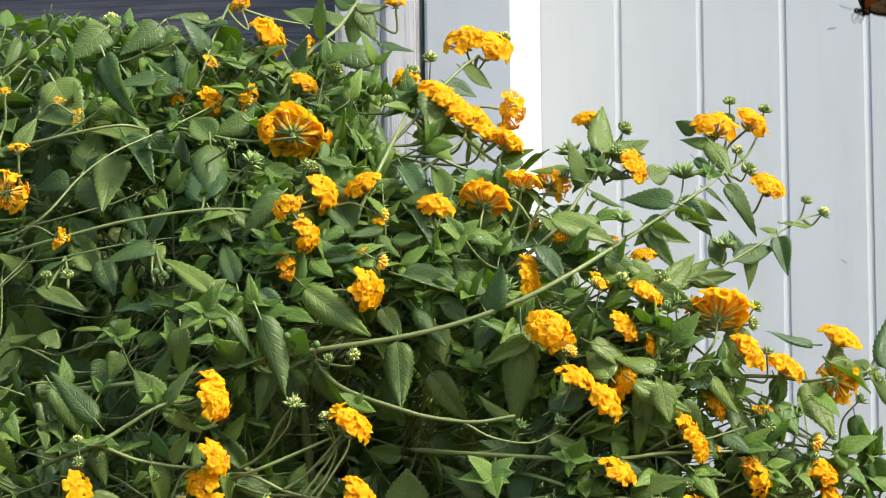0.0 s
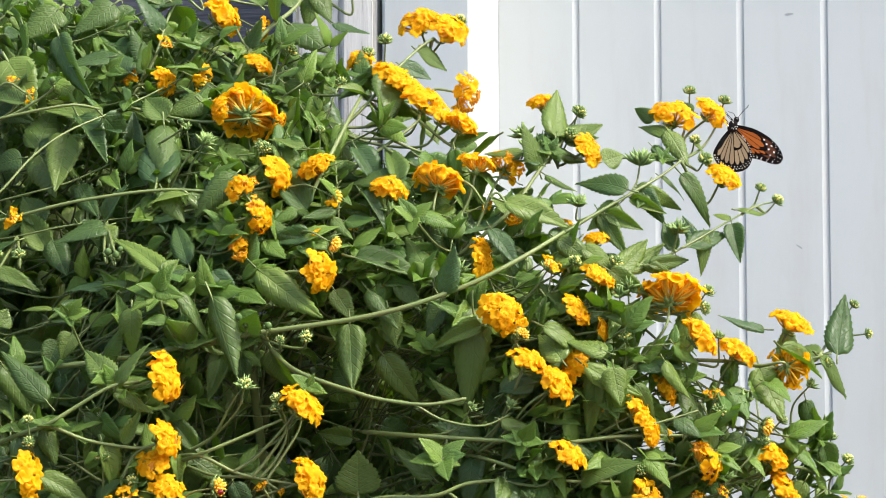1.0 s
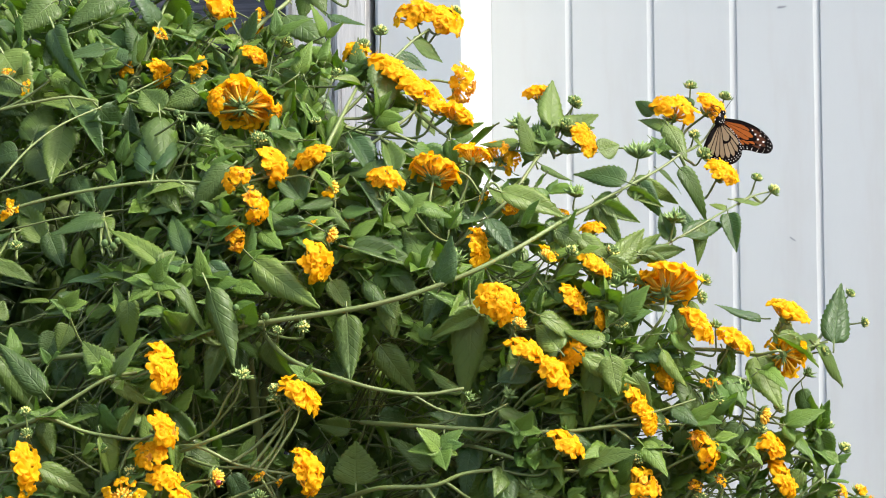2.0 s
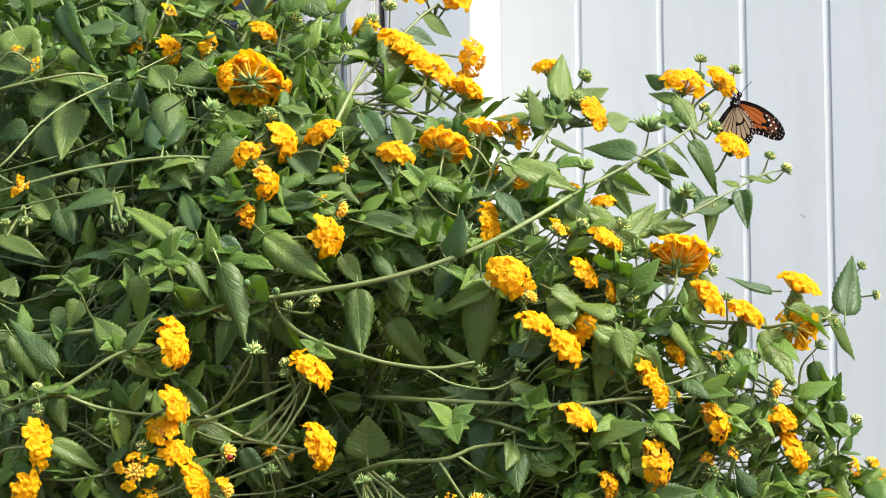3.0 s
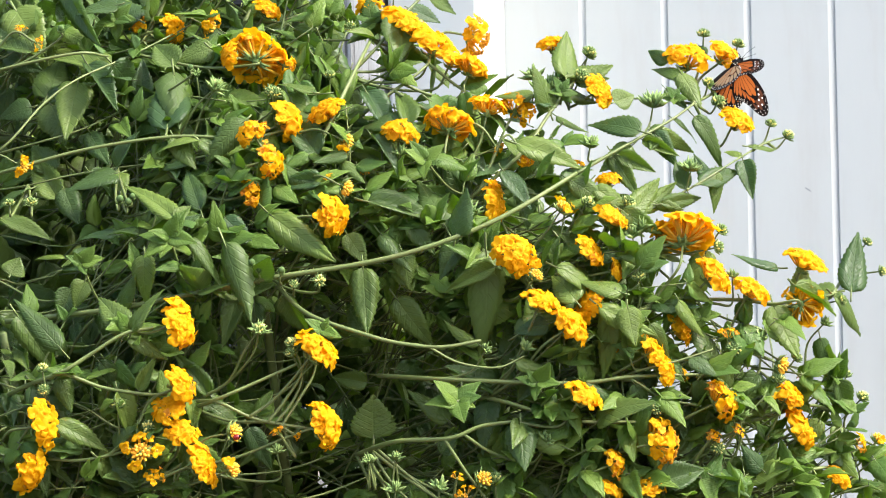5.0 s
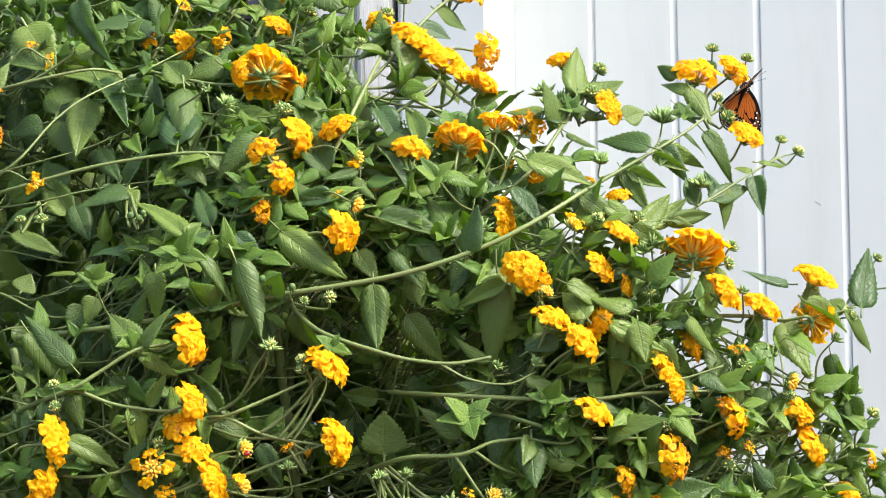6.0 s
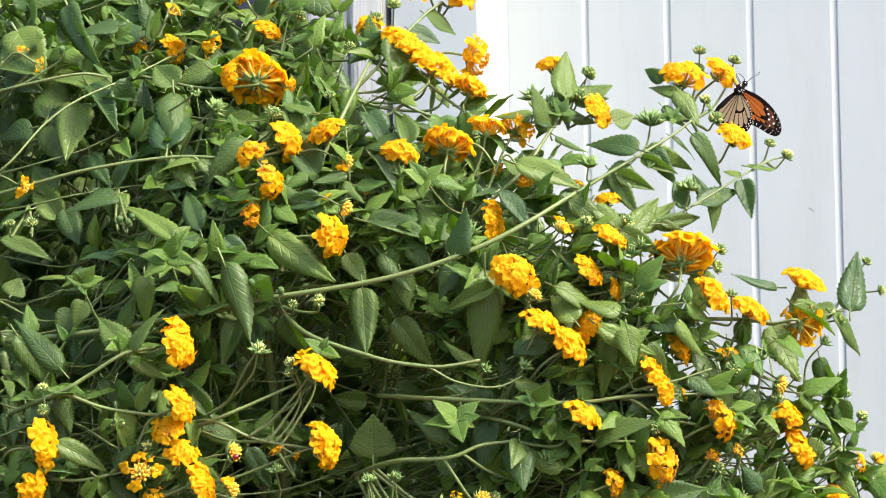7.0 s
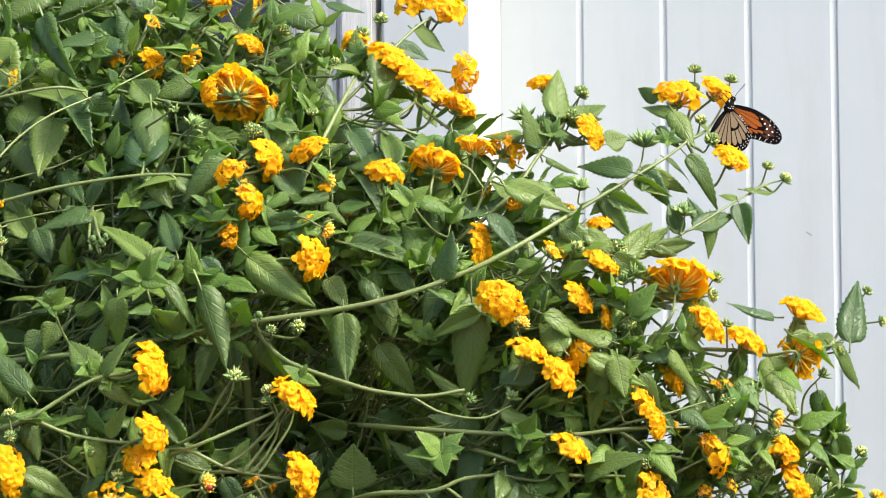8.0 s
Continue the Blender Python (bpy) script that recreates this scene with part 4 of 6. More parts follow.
head("tuft", -0.057, 1.757, 1.176, (-0.2, -0.3, 1), 10)
head("tuft", -0.038, 1.757, 1.178, (0.2, -0.3, 1), 10)
head("bud", -0.110, 1.757, 1.252, (-0.3, -0.5, 0.8), 9)
head("tuft", -0.132, 1.760, 1.268, (0.3, -0.5, 0.8), 14)
head("tuft", -0.169, 1.855, 1.449, (0.7, -0.4, 0.6), 17)
head("bud", -0.124, 1.850, 1.444, (0.3, -0.6, 0.6), 10)
head("tuft", 0.018, 1.800, 1.351, (0, -0.4, 1), 15)
head("yellow", 0.063, 1.765, 1.303, (0.4, -0.5, 0.5), 10)
head("bud", 0.111, 1.900, 1.476, (0.3, -0.3, 0.9), 11)
head("tuft", 0.179, 1.815, 1.381, (0.3, -0.3, 1), 13)
head("tuft", 0.140, 1.800, 1.339, (0, -0.3, 1), 14)
head("few", 0.186, 1.782, 1.187, (0.4, -0.4, 0.6), 15)
head("few", 0.205, 1.785, 1.191, (0.6, -0.4, 0.3), 12)

# the outer shoots with their heads
head("open", 0.188, 1.900, 1.467, (0.25, -0.35, 0.85), 37, branch=tip, stalk=0.02, join=(0.188, 1.872, 1.432))
head("open", 0.217, 1.915, 1.470, (0.7, -0.3, 0.55), 30, branch=tip, stalk=0.02, join=(0.188, 1.872, 1.432))
head("open", 0.219, 1.872, 1.418, (0.5, -0.35, 0.75), 30, branch=tip, stalk=0.018, join=(0.188, 1.872, 1.432))
head("bud", 0.203, 1.928, 1.491, (0.1, -0.1, 1), 10, branch=tip, stalk=0.015, join=(0.188, 1.872, 1.432))
head("bud", 0.230, 1.934, 1.483, (0.3, -0.1, 0.9), 10, branch=tip, stalk=0.015, join=(0.188, 1.872, 1.432))
head("bud", 0.201, 1.888, 1.449, (0.2, -0.6, 0.8), 9, branch=tip, stalk=0.01, join=(0.188, 1.872, 1.432))
head("bud", 0.207, 1.878, 1.433, (0.4, -0.7, 0.6), 12, branch=tip, stalk=0.01, join=(0.188, 1.872, 1.432))
head("tuft", 0.157, 1.861, 1.433, (0.2, -0.2, 1), 21, branch=tip, stalk=0.012, join=(0.146, 1.840, 1.406))
head("tuft", 0.107, 1.829, 1.401, (0.1, -0.3, 1), 16, branch=tip, stalk=0.01, join=(0.122, 1.827, 1.393))
head("bud", 0.244, 1.885, 1.420, (0.3, -0.2, 0.9), 9, branch=drooping_tip, stalk=0.012, join=(0.228, 1.862, 1.398))
head("bud", 0.257, 1.885, 1.411, (0.6, -0.2, 0.7), 10, branch=drooping_tip, stalk=0.01, join=(0.240, 1.874, 1.405))
head("tuft", 0.176, 1.826, 1.383, (0.2, -0.3, 1), 15, branch=drooping_tip, stalk=0.01, join=(0.175, 1.818, 1.366))

# the leaves that stand out
leaf(left_up, (-0.310, 1.899, 1.484), (-0.340, 1.905, 1.489), (0, -0.7, 0.7), 1.18)
leaf(left_up, (-0.297, 1.870, 1.445), (-0.287, 1.908, 1.487), (0.1, -1, 0.35), 0.84)
leaf(left_up, (-0.295, 1.869, 1.443), (-0.261, 1.880, 1.455), (0.1, -1, 0.35), 0.81)
leaf(left_up, (-0.294, 1.868, 1.441), (-0.278, 1.848, 1.417), (0.1, -1, 0.35), 1.36)
leaf(left_up, (-0.269, 1.890, 1.472), (-0.241, 1.857, 1.435), (0.4, -0.8, 0.3), 0.60)
leaf(left_up, (-0.234, 1.877, 1.458), (-0.259, 1.883, 1.464), (0, -0.35, 1), 0.60)
leaf(left_mid, (-0.204, 1.842, 1.417), (-0.203, 1.889, 1.471), (-0.2, -0.95, 0.2), 0.83)
leaf(left_up, (-0.175, 1.910, 1.486), (-0.201, 1.900, 1.476), (0.1, -1, 0.35), 1.17)
leaf(left_up, (-0.203, 1.894, 1.470), (-0.222, 1.912, 1.489), (0.1, -1, 0.35), 1.33)
leaf(left_up, (-0.307, 1.865, 1.438), (-0.332, 1.861, 1.433), (0.1, -1, 0.35), 1.37)
leaf(left_mid, (-0.285, 1.824, 1.385), (-0.304, 1.841, 1.408), (0.1, -1, 0.35), 1.11)
leaf(left_mid, (-0.262, 1.848, 1.417), (-0.244, 1.826, 1.388), (0.1, -1, 0.35), 0.68)
leaf(upper, (-0.097, 1.863, 1.445), (-0.124, 1.872, 1.455), (0.15, -0.6, 1), 0.85)
leaf(upper, (-0.053, 1.833, 1.409), (-0.030, 1.815, 1.385), (0.55, -0.7, 0.8), 0.73)
leaf(upper, (-0.117, 1.871, 1.445), (-0.096, 1.838, 1.404), (0.55, -0.9, 0.4), 0.76)
leaf(left_mid, (-0.089, 1.814, 1.376), (-0.126, 1.812, 1.374), (0.1, -1, 0.35), 0.72)
leaf(upper, (-0.071, 1.826, 1.396), (-0.096, 1.820, 1.388), (0.35, -1, 0.55), 0.72)
leaf(upper_right, (-0.027, 1.848, 1.417), (-0.031, 1.882, 1.457), (0.35, -1, 0.55), 0.60)
leaf(upper, (-0.074, 1.826, 1.391), (-0.057, 1.815, 1.375), (0.35, -1, 0.55), 0.81)
leaf(left_low, (-0.279, 1.808, 1.365), (-0.302, 1.830, 1.397), (-0.2, -0.8, 0.5), 0.85)
leaf(left_low, (-0.276, 1.812, 1.373), (-0.262, 1.793, 1.344), (0.1, -1, 0.35), 0.85)
leaf(left_low, (-0.235, 1.788, 1.338), (-0.261, 1.789, 1.341), (0, -0.6, 0.8), 1.07)
leaf(main, (-0.219, 1.781, 1.337), (-0.239, 1.785, 1.344), (0, -0.35, 1), 0.95)
leaf(main, (-0.203, 1.790, 1.353), (-0.221, 1.798, 1.365), (0.2, -0.7, 0.7), 0.66)
leaf(left_low, (-0.319, 1.794, 1.352), (-0.280, 1.786, 1.338), (0, -0.6, 0.8), 0.60)
leaf(main, (-0.270, 1.773, 1.321), (-0.290, 1.778, 1.330), (0, -0.35, 1), 0.63)
leaf(main, (-0.261, 1.773, 1.322), (-0.254, 1.779, 1.333), (0.1, -1, 0.35), 1.30)
leaf(main, (-0.264, 1.773, 1.321), (-0.272, 1.770, 1.314), (0, -0.35, 1), 1.41)
leaf(main, (-0.193, 1.784, 1.348), (-0.181, 1.791, 1.360), (0.1, -1, 0.35), 1.02)
leaf(main, (-0.190, 1.782, 1.345), (-0.174, 1.785, 1.350), (0, -0.6, 0.8), 1.04)
leaf(main, (-0.193, 1.782, 1.345), (-0.186, 1.775, 1.333), (0.1, -1, 0.35), 1.14)
leaf(main, (-0.182, 1.776, 1.334), (-0.154, 1.763, 1.308), (0.2, -0.7, 0.6), 0.60)
leaf(left_mid, (-0.176, 1.800, 1.355), (-0.191, 1.826, 1.393), (-0.2, -0.9, 0.3), 0.64)
leaf(main, (-0.159, 1.797, 1.350), (-0.139, 1.785, 1.330), (0.1, -1, 0.35), 0.94)
leaf(main, (-0.126, 1.797, 1.351), (-0.078, 1.777, 1.312), (0.2, -0.9, 0.3), 0.60)
leaf(main, (-0.047, 1.785, 1.336), (-0.023, 1.772, 1.309), (0.2, -0.8, 0.5), 0.65)
leaf(main, (-0.032, 1.783, 1.315), (-0.024, 1.774, 1.293), (0, -1, 0), 1.37)
leaf(main, (-0.026, 1.794, 1.342), (-0.009, 1.783, 1.322), (0.1, -1, 0.35), 0.99)
leaf(main, (-0.071, 1.793, 1.336), (-0.056, 1.782, 1.314), (0.1, -1, 0.35), 0.90)
leaf(low_left, (-0.271, 1.759, 1.257), (-0.304, 1.765, 1.296), (-0.3, -0.7, 0.6), 0.60)
leaf(main, (-0.265, 1.770, 1.300), (-0.273, 1.764, 1.277), (0.1, -1, 0.35), 1.29)
leaf(low_left, (-0.225, 1.761, 1.269), (-0.246, 1.767, 1.296), (-0.2, -0.9, 0.3), 1.12)
leaf(low_fork, (-0.168, 1.765, 1.223), (-0.192, 1.765, 1.257), (0.1, -1, 0.35), 0.60)
leaf(low_fork, (-0.246, 1.769, 1.248), (-0.220, 1.769, 1.224), (0.1, -1, 0.35), 0.60)
leaf(low_fork, (-0.218, 1.765, 1.227), (-0.206, 1.765, 1.251), (0.1, -1, 0.35), 0.73)
leaf(low_fork, (-0.273, 1.763, 1.238), (-0.263, 1.763, 1.213), (0.1, -1, 0.35), 0.99)
leaf(arc, (-0.058, 1.763, 1.264), (-0.073, 1.766, 1.285), (0, -1, 0), 1.18)
leaf(arc, (0.022, 1.759, 1.255), (-0.003, 1.759, 1.273), (-0.2, -0.6, 0.8), 0.60)
leaf(hanging, (0.017, 1.759, 1.212), (-0.006, 1.759, 1.227), (0, -0.6, 0.8), 0.60)
leaf(right_low, (0.027, 1.774, 1.286), (0.028, 1.771, 1.254), (0.1, -1, 0.35), 0.94)
leaf(right_low, (0.071, 1.763, 1.269), (0.046, 1.763, 1.263), (0.1, -1, 0.35), 0.96)
leaf(low_mid, (-0.057, 1.771, 1.230), (-0.083, 1.771, 1.235), (0, -1, 0), 0.98)
leaf(bottom_mid, (-0.081, 1.761, 1.201), (-0.076, 1.761, 1.216), (0.1, -1, 0.35), 1.26)
leaf(bottom_right, (0.066, 1.759, 1.221), (0.053, 1.759, 1.238), (0.1, -1, 0.35), 0.73)
leaf(bottom_right, (0.046, 1.759, 1.200), (0.068, 1.759, 1.204), (0, -0.6, 0.8), 0.80)
leaf(main, (0.008, 1.785, 1.329), (-0.005, 1.774, 1.305), (0.1, -1, 0.35), 1.11)
leaf(main, (0.023, 1.782, 1.323), (0.041, 1.776, 1.309), (0.1, -0.7, 0.7), 1.02)
leaf(main, (0.034, 1.773, 1.310), (-0.001, 1.768, 1.297), (0.1, -1, 0.35), 0.68)
leaf(right_mid, (0.091, 1.765, 1.284), (0.075, 1.773, 1.308), (0.1, -1, 0.35), 1.20)
leaf(right_mid, (0.077, 1.770, 1.309), (0.120, 1.765, 1.294), (0.1, -0.7, 0.7), 0.60)
leaf(right_mid, (0.147, 1.782, 1.312), (0.122, 1.781, 1.319), (0.1, -1, 0.35), 0.78)
leaf(right, (0.106, 1.761, 1.281), (0.145, 1.763, 1.257), (0.2, -0.8, 0.6), 0.60)
leaf(right_low, (0.048, 1.761, 1.261), (0.080, 1.763, 1.281), (0.1, -1, 0.35), 0.82)
leaf(right_reach, (0.142, 1.765, 1.268), (0.161, 1.768, 1.242), (0.1, -1, 0.35), 0.60)
leaf(right_reach, (0.193, 1.778, 1.246), (0.204, 1.783, 1.216), (0.1, -0.8, 0.6), 1.02)
leaf(right, (0.213, 1.790, 1.259), (0.226, 1.797, 1.242), (0.1, -1, 0.35), 1.20)
leaf(right_fork, (0.176, 1.775, 1.228), (0.180, 1.776, 1.203), (0.1, -1, 0.35), 0.90)
leaf(right_low, (0.094, 1.759, 1.227), (0.120, 1.760, 1.214), (0.1, -0.7, 0.7), 0.71)
leaf(right_fork, (0.130, 1.767, 1.226), (0.140, 1.768, 1.210), (0.1, -1, 0.35), 1.20)
leaf(corner, (0.220, 1.792, 1.231), (0.203, 1.784, 1.213), (0.1, -1, 0.35), 0.94)
leaf(corner, (0.269, 1.826, 1.197), (0.250, 1.814, 1.169), (0.1, -1, 0.35), 0.74)
leaf(corner_low, (0.223, 1.796, 1.162), (0.207, 1.788, 1.179), (0.1, -1, 0.35), 1.06)
leaf(corner_low, (0.185, 1.775, 1.160), (0.210, 1.785, 1.153), (0, -0.35, 1), 0.97)
leaf(tip, (0.172, 1.897, 1.466), (0.155, 1.905, 1.479), (-0.35, -0.8, 0.2), 0.97)
leaf(tip, (0.205, 1.926, 1.474), (0.188, 1.929, 1.484), (0.05, -0.8, 0.2), 0.96)
leaf(tip, (0.180, 1.885, 1.457), (0.193, 1.867, 1.431), (0.25, -0.8, 0.1), 0.84)
leaf(tip, (0.182, 1.883, 1.452), (0.158, 1.889, 1.466), (-0.35, -0.6, 0.4), 0.74)
leaf(tip, (0.199, 1.896, 1.451), (0.212, 1.894, 1.442), (-0.15, -0.35, 0.7), 0.97)
leaf(tip, (0.186, 1.856, 1.421), (0.212, 1.845, 1.393), (0.35, -0.7, 0.1), 0.66)
leaf(tip, (0.168, 1.883, 1.445), (0.183, 1.873, 1.428), (-0.05, -1, 0.05), 0.65)
leaf(tip, (0.145, 1.835, 1.409), (0.105, 1.846, 1.427), (-0.15, -0.7, 0.4), 0.84)
leaf(tip, (0.156, 1.852, 1.410), (0.187, 1.851, 1.397), (-0.05, -1, 0.05), 0.69)
leaf(tip, (0.146, 1.844, 1.404), (0.173, 1.840, 1.391), (-0.05, -1, 0.05), 0.60)
leaf(drooping_tip, (0.224, 1.862, 1.401), (0.249, 1.879, 1.405), (-0.15, -0.35, 0.7), 0.84)
leaf(drooping_tip, (0.219, 1.851, 1.390), (0.225, 1.835, 1.361), (-0.05, -1, 0.05), 0.83)
leaf(drooping_tip, (0.184, 1.823, 1.370), (0.218, 1.848, 1.385), (0.05, -0.6, 0.4), 0.60)
leaf(drooping_tip, (0.218, 1.854, 1.393), (0.208, 1.854, 1.400), (-0.15, -0.35, 0.7), 1.37)
leaf(drooping_tip, (0.151, 1.810, 1.356), (0.172, 1.811, 1.350), (-0.05, -1, 0.05), 0.77)
leaf(tip, (0.127, 1.830, 1.392), (0.154, 1.825, 1.379), (-0.05, -1, 0.05), 0.77)
leaf(main, (0.085, 1.816, 1.372), (0.108, 1.832, 1.393), (0.1, -1, 0.35), 0.67)
leaf(tip, (0.123, 1.834, 1.393), (0.140, 1.814, 1.361), (-0.05, -1, 0.05), 0.60)
leaf(drooping_tip, (0.139, 1.808, 1.350), (0.167, 1.827, 1.370), (0.05, -0.7, 0.3), 0.62)
leaf(tip, (0.171, 1.860, 1.420), (0.192, 1.859, 1.410), (-0.15, -0.35, 0.7), 0.73)
leaf(tip, (0.162, 1.856, 1.415), (0.150, 1.836, 1.393), (-0.05, -1, 0.05), 0.78)
leaf(drooping_tip, (0.197, 1.835, 1.380), (0.198, 1.820, 1.356), (0.15, -0.9, 0), 0.78)
leaf(drooping_tip, (0.191, 1.833, 1.375), (0.182, 1.843, 1.393), (-0.05, -1, 0.05), 0.75)
leaf(main, (0.090, 1.811, 1.373), (0.123, 1.801, 1.355), (0.1, -1, 0.35), 0.72)
leaf(drooping_tip, (0.135, 1.805, 1.350), (0.154, 1.823, 1.373), (-0.05, -1, 0.05), 0.87)
leaf(drooping_tip, (0.155, 1.810, 1.355), (0.190, 1.824, 1.361), (-0.05, -1, 0.05), 0.60)
leaf(tip, (0.155, 1.848, 1.410), (0.171, 1.836, 1.387), (-0.05, -1, 0.05), 0.77)
leaf(drooping_tip, (0.126, 1.802, 1.350), (0.155, 1.797, 1.333), (-0.05, -1, 0.05), 0.77)
leaf(drooping_tip, (0.175, 1.824, 1.366), (0.167, 1.838, 1.389), (-0.05, -1, 0.05), 0.84)
leaf(tip, (0.138, 1.837, 1.399), (0.118, 1.822, 1.382), (-0.05, -1, 0.05), 0.94)
leaf(main, (0.107, 1.811, 1.367), (0.142, 1.803, 1.348), (0.1, -1, 0.35), 0.75)
leaf(main, (0.052, 1.823, 1.401), (0.100, 1.814, 1.388), (0.1, -0.75, 0.6), 0.80)
leaf(high, (0.127, 1.866, 1.434), (0.143, 1.873, 1.441), (0.1, -1, 0.35), 1.59)
leaf(high, (0.092, 1.875, 1.454), (0.093, 1.910, 1.490), (0.3, -0.9, 0.2), 0.79)
leaf(high, (0.067, 1.863, 1.440), (0.038, 1.868, 1.445), (0, -0.7, 0.6), 0.81)
leaf(high, (0.079, 1.855, 1.431), (0.054, 1.866, 1.444), (0, -0.35, 1), 0.65)
leaf(high, (0.083, 1.849, 1.423), (0.107, 1.839, 1.411), (0, -0.35, 1), 0.60)
leaf(right, (0.240, 1.818, 1.307), (0.203, 1.803, 1.314), (0.1, -0.6, 0.7), 0.60)
leaf(right, (0.250, 1.807, 1.294), (0.284, 1.825, 1.273), (0.4, -0.6, 0.7), 0.60)
leaf(right, (0.282, 1.835, 1.287), (0.318, 1.860, 1.266), (0.2, -0.7, 0.6), 0.60)
leaf(right, (0.297, 1.846, 1.289), (0.306, 1.871, 1.332), (0.1, -1, 0.35), 0.76)
leaf(corner, (0.270, 1.823, 1.256), (0.279, 1.829, 1.225), (0.1, -1, 0.35), 0.75)
leaf(corner, (0.283, 1.832, 1.225), (0.294, 1.840, 1.196), (0.1, -1, 0.35), 0.99)
leaf(bottom_mid, (-0.053, 1.753, 1.191), (-0.053, 1.753, 1.222), (0, -1, 0.15), 1.71)
leaf(main, (-0.059, 1.765, 1.311), (-0.056, 1.753, 1.262), (0, -1, -0.15), 0.72)
leaf(arc, (-0.036, 1.765, 1.289), (-0.012, 1.761, 1.253), (0, -0.95, -0.05), 0.89)
leaf(main, (-0.157, 1.772, 1.331), (-0.137, 1.751, 1.275), (-0.5, -0.8, 0.3), 0.60)
leaf(left_mid, (-0.192, 1.784, 1.348), (-0.231, 1.807, 1.384), (-0.1, -0.7, 0.7), 0.60)
leaf(left_mid, (-0.146, 1.834, 1.422), (-0.172, 1.817, 1.400), (0, -0.9, 0.4), 1.01)
leaf(left_top, (-0.295, 1.962, 1.544), (-0.276, 1.910, 1.494), (-0.6, -0.7, 0.3), 0.60)
leaf(left_top, (-0.251, 1.935, 1.523), (-0.283, 1.929, 1.517), (0, -0.7, 0.7), 1.02)
leaf(low_left, (-0.275, 1.757, 1.206), (-0.238, 1.757, 1.188), (0.1, -0.8, 0.5), 0.73)
leaf(low_left, (-0.304, 1.771, 1.282), (-0.275, 1.769, 1.241), (0.2, -0.9, 0.3), 0.77)
leaf(left_mid, (-0.214, 1.776, 1.323), (-0.216, 1.764, 1.293), (-0.3, -0.9, 0.3), 1.09)
leaf(right_low, (-0.037, 1.755, 1.239), (-0.012, 1.755, 1.234), (0, -1, 0), 1.18)
leaf(bottom_mid, (-0.000, 1.759, 1.202), (-0.027, 1.759, 1.228), (-0.3, -0.6, 0.7), 0.75)
leaf(left_mid, (-0.160, 1.812, 1.388), (-0.127, 1.804, 1.377), (0, -0.6, 0.8), 0.68)
leaf(upper, (-0.031, 1.844, 1.418), (-0.066, 1.855, 1.430), (0.25, -0.9, 0.6), 1.10)
leaf(main, (-0.056, 1.796, 1.359), (-0.002, 1.791, 1.350), (0, -0.75, 0.6), 0.69)
leaf(main, (0.028, 1.780, 1.322), (0.035, 1.763, 1.253), (0.4, -0.9, 0.2), 0.60)
leaf(left_mid, (-0.124, 1.822, 1.388), (-0.089, 1.811, 1.373), (0.35, -1, 0.55), 0.66)
leaf(low_mid, (-0.136, 1.768, 1.288), (-0.134, 1.765, 1.256), (0, -1, 0), 0.83)
leaf(main, (-0.148, 1.770, 1.294), (-0.158, 1.765, 1.256), (0.1, -1, 0.35), 0.75)
leaf(upper_right, (-0.033, 1.938, 1.509), (-0.031, 1.905, 1.475), (0.35, -1, 0.55), 1.08)
leaf(main, (-0.032, 1.778, 1.323), (-0.024, 1.768, 1.300), (0.1, -1, 0.35), 1.03)
leaf(right_mid, (0.123, 1.766, 1.290), (0.095, 1.769, 1.303), (0, -0.7, 0.7), 1.01)
leaf(right, (0.126, 1.758, 1.280), (0.130, 1.757, 1.252), (0.3, -0.9, 0.3), 1.17)
leaf(right, (0.163, 1.769, 1.284), (0.183, 1.773, 1.259), (0.5, -0.7, 0.5), 0.84)
leaf(right_low, (0.117, 1.768, 1.284), (0.108, 1.765, 1.229), (0.1, -1, 0.35), 0.60)
leaf(right, (0.188, 1.817, 1.321), (0.178, 1.799, 1.284), (0.1, -1, 0.35), 0.90)
leaf(corner, (0.159, 1.782, 1.210), (0.168, 1.784, 1.188), (0.1, -1, 0.35), 1.54)
leaf(low_left, (-0.224, 1.757, 1.265), (-0.195, 1.757, 1.251), (0.1, -0.7, 0.7), 0.68)
leaf(main, (0.000, 1.794, 1.339), (-0.018, 1.821, 1.382), (0.1, -1, 0.35), 0.76)
leaf(right_mid, (0.042, 1.818, 1.381), (0.063, 1.801, 1.354), (0.5, -0.8, 0.3), 0.72)
leaf(upper, (-0.058, 1.878, 1.446), (-0.037, 1.853, 1.416), (0.35, -1, 0.55), 0.89)
leaf(upper, (-0.093, 1.838, 1.396), (-0.117, 1.865, 1.430), (-0.05, -0.9, 0.5), 0.86)
leaf(left_up, (-0.251, 1.896, 1.472), (-0.300, 1.906, 1.482), (0, -0.8, 0.6), 0.69)
leaf(left_up, (-0.204, 1.891, 1.466), (-0.191, 1.850, 1.420), (0.4, -0.9, 0.2), 0.82)
leaf(left_up, (-0.275, 1.883, 1.458), (-0.279, 1.847, 1.415), (0.1, -1, 0.35), 0.81)
leaf(top_left, (-0.235, 1.935, 1.511), (-0.264, 1.957, 1.532), (0.1, -1, 0.35), 1.02)
leaf(top_left, (-0.256, 2.000, 1.575), (-0.280, 1.976, 1.553), (0.1, -1, 0.35), 1.06)
leaf(top_left, (-0.300, 1.995, 1.570), (-0.319, 1.970, 1.548), (0.1, -1, 0.35), 1.20)
leaf(top_mid, (-0.115, 1.991, 1.557), (-0.082, 1.966, 1.535), (0.35, -1, 0.55), 0.95)
leaf(top_mid, (-0.079, 1.990, 1.557), (-0.051, 1.975, 1.543), (0.25, -0.35, 1.2), 0.92)
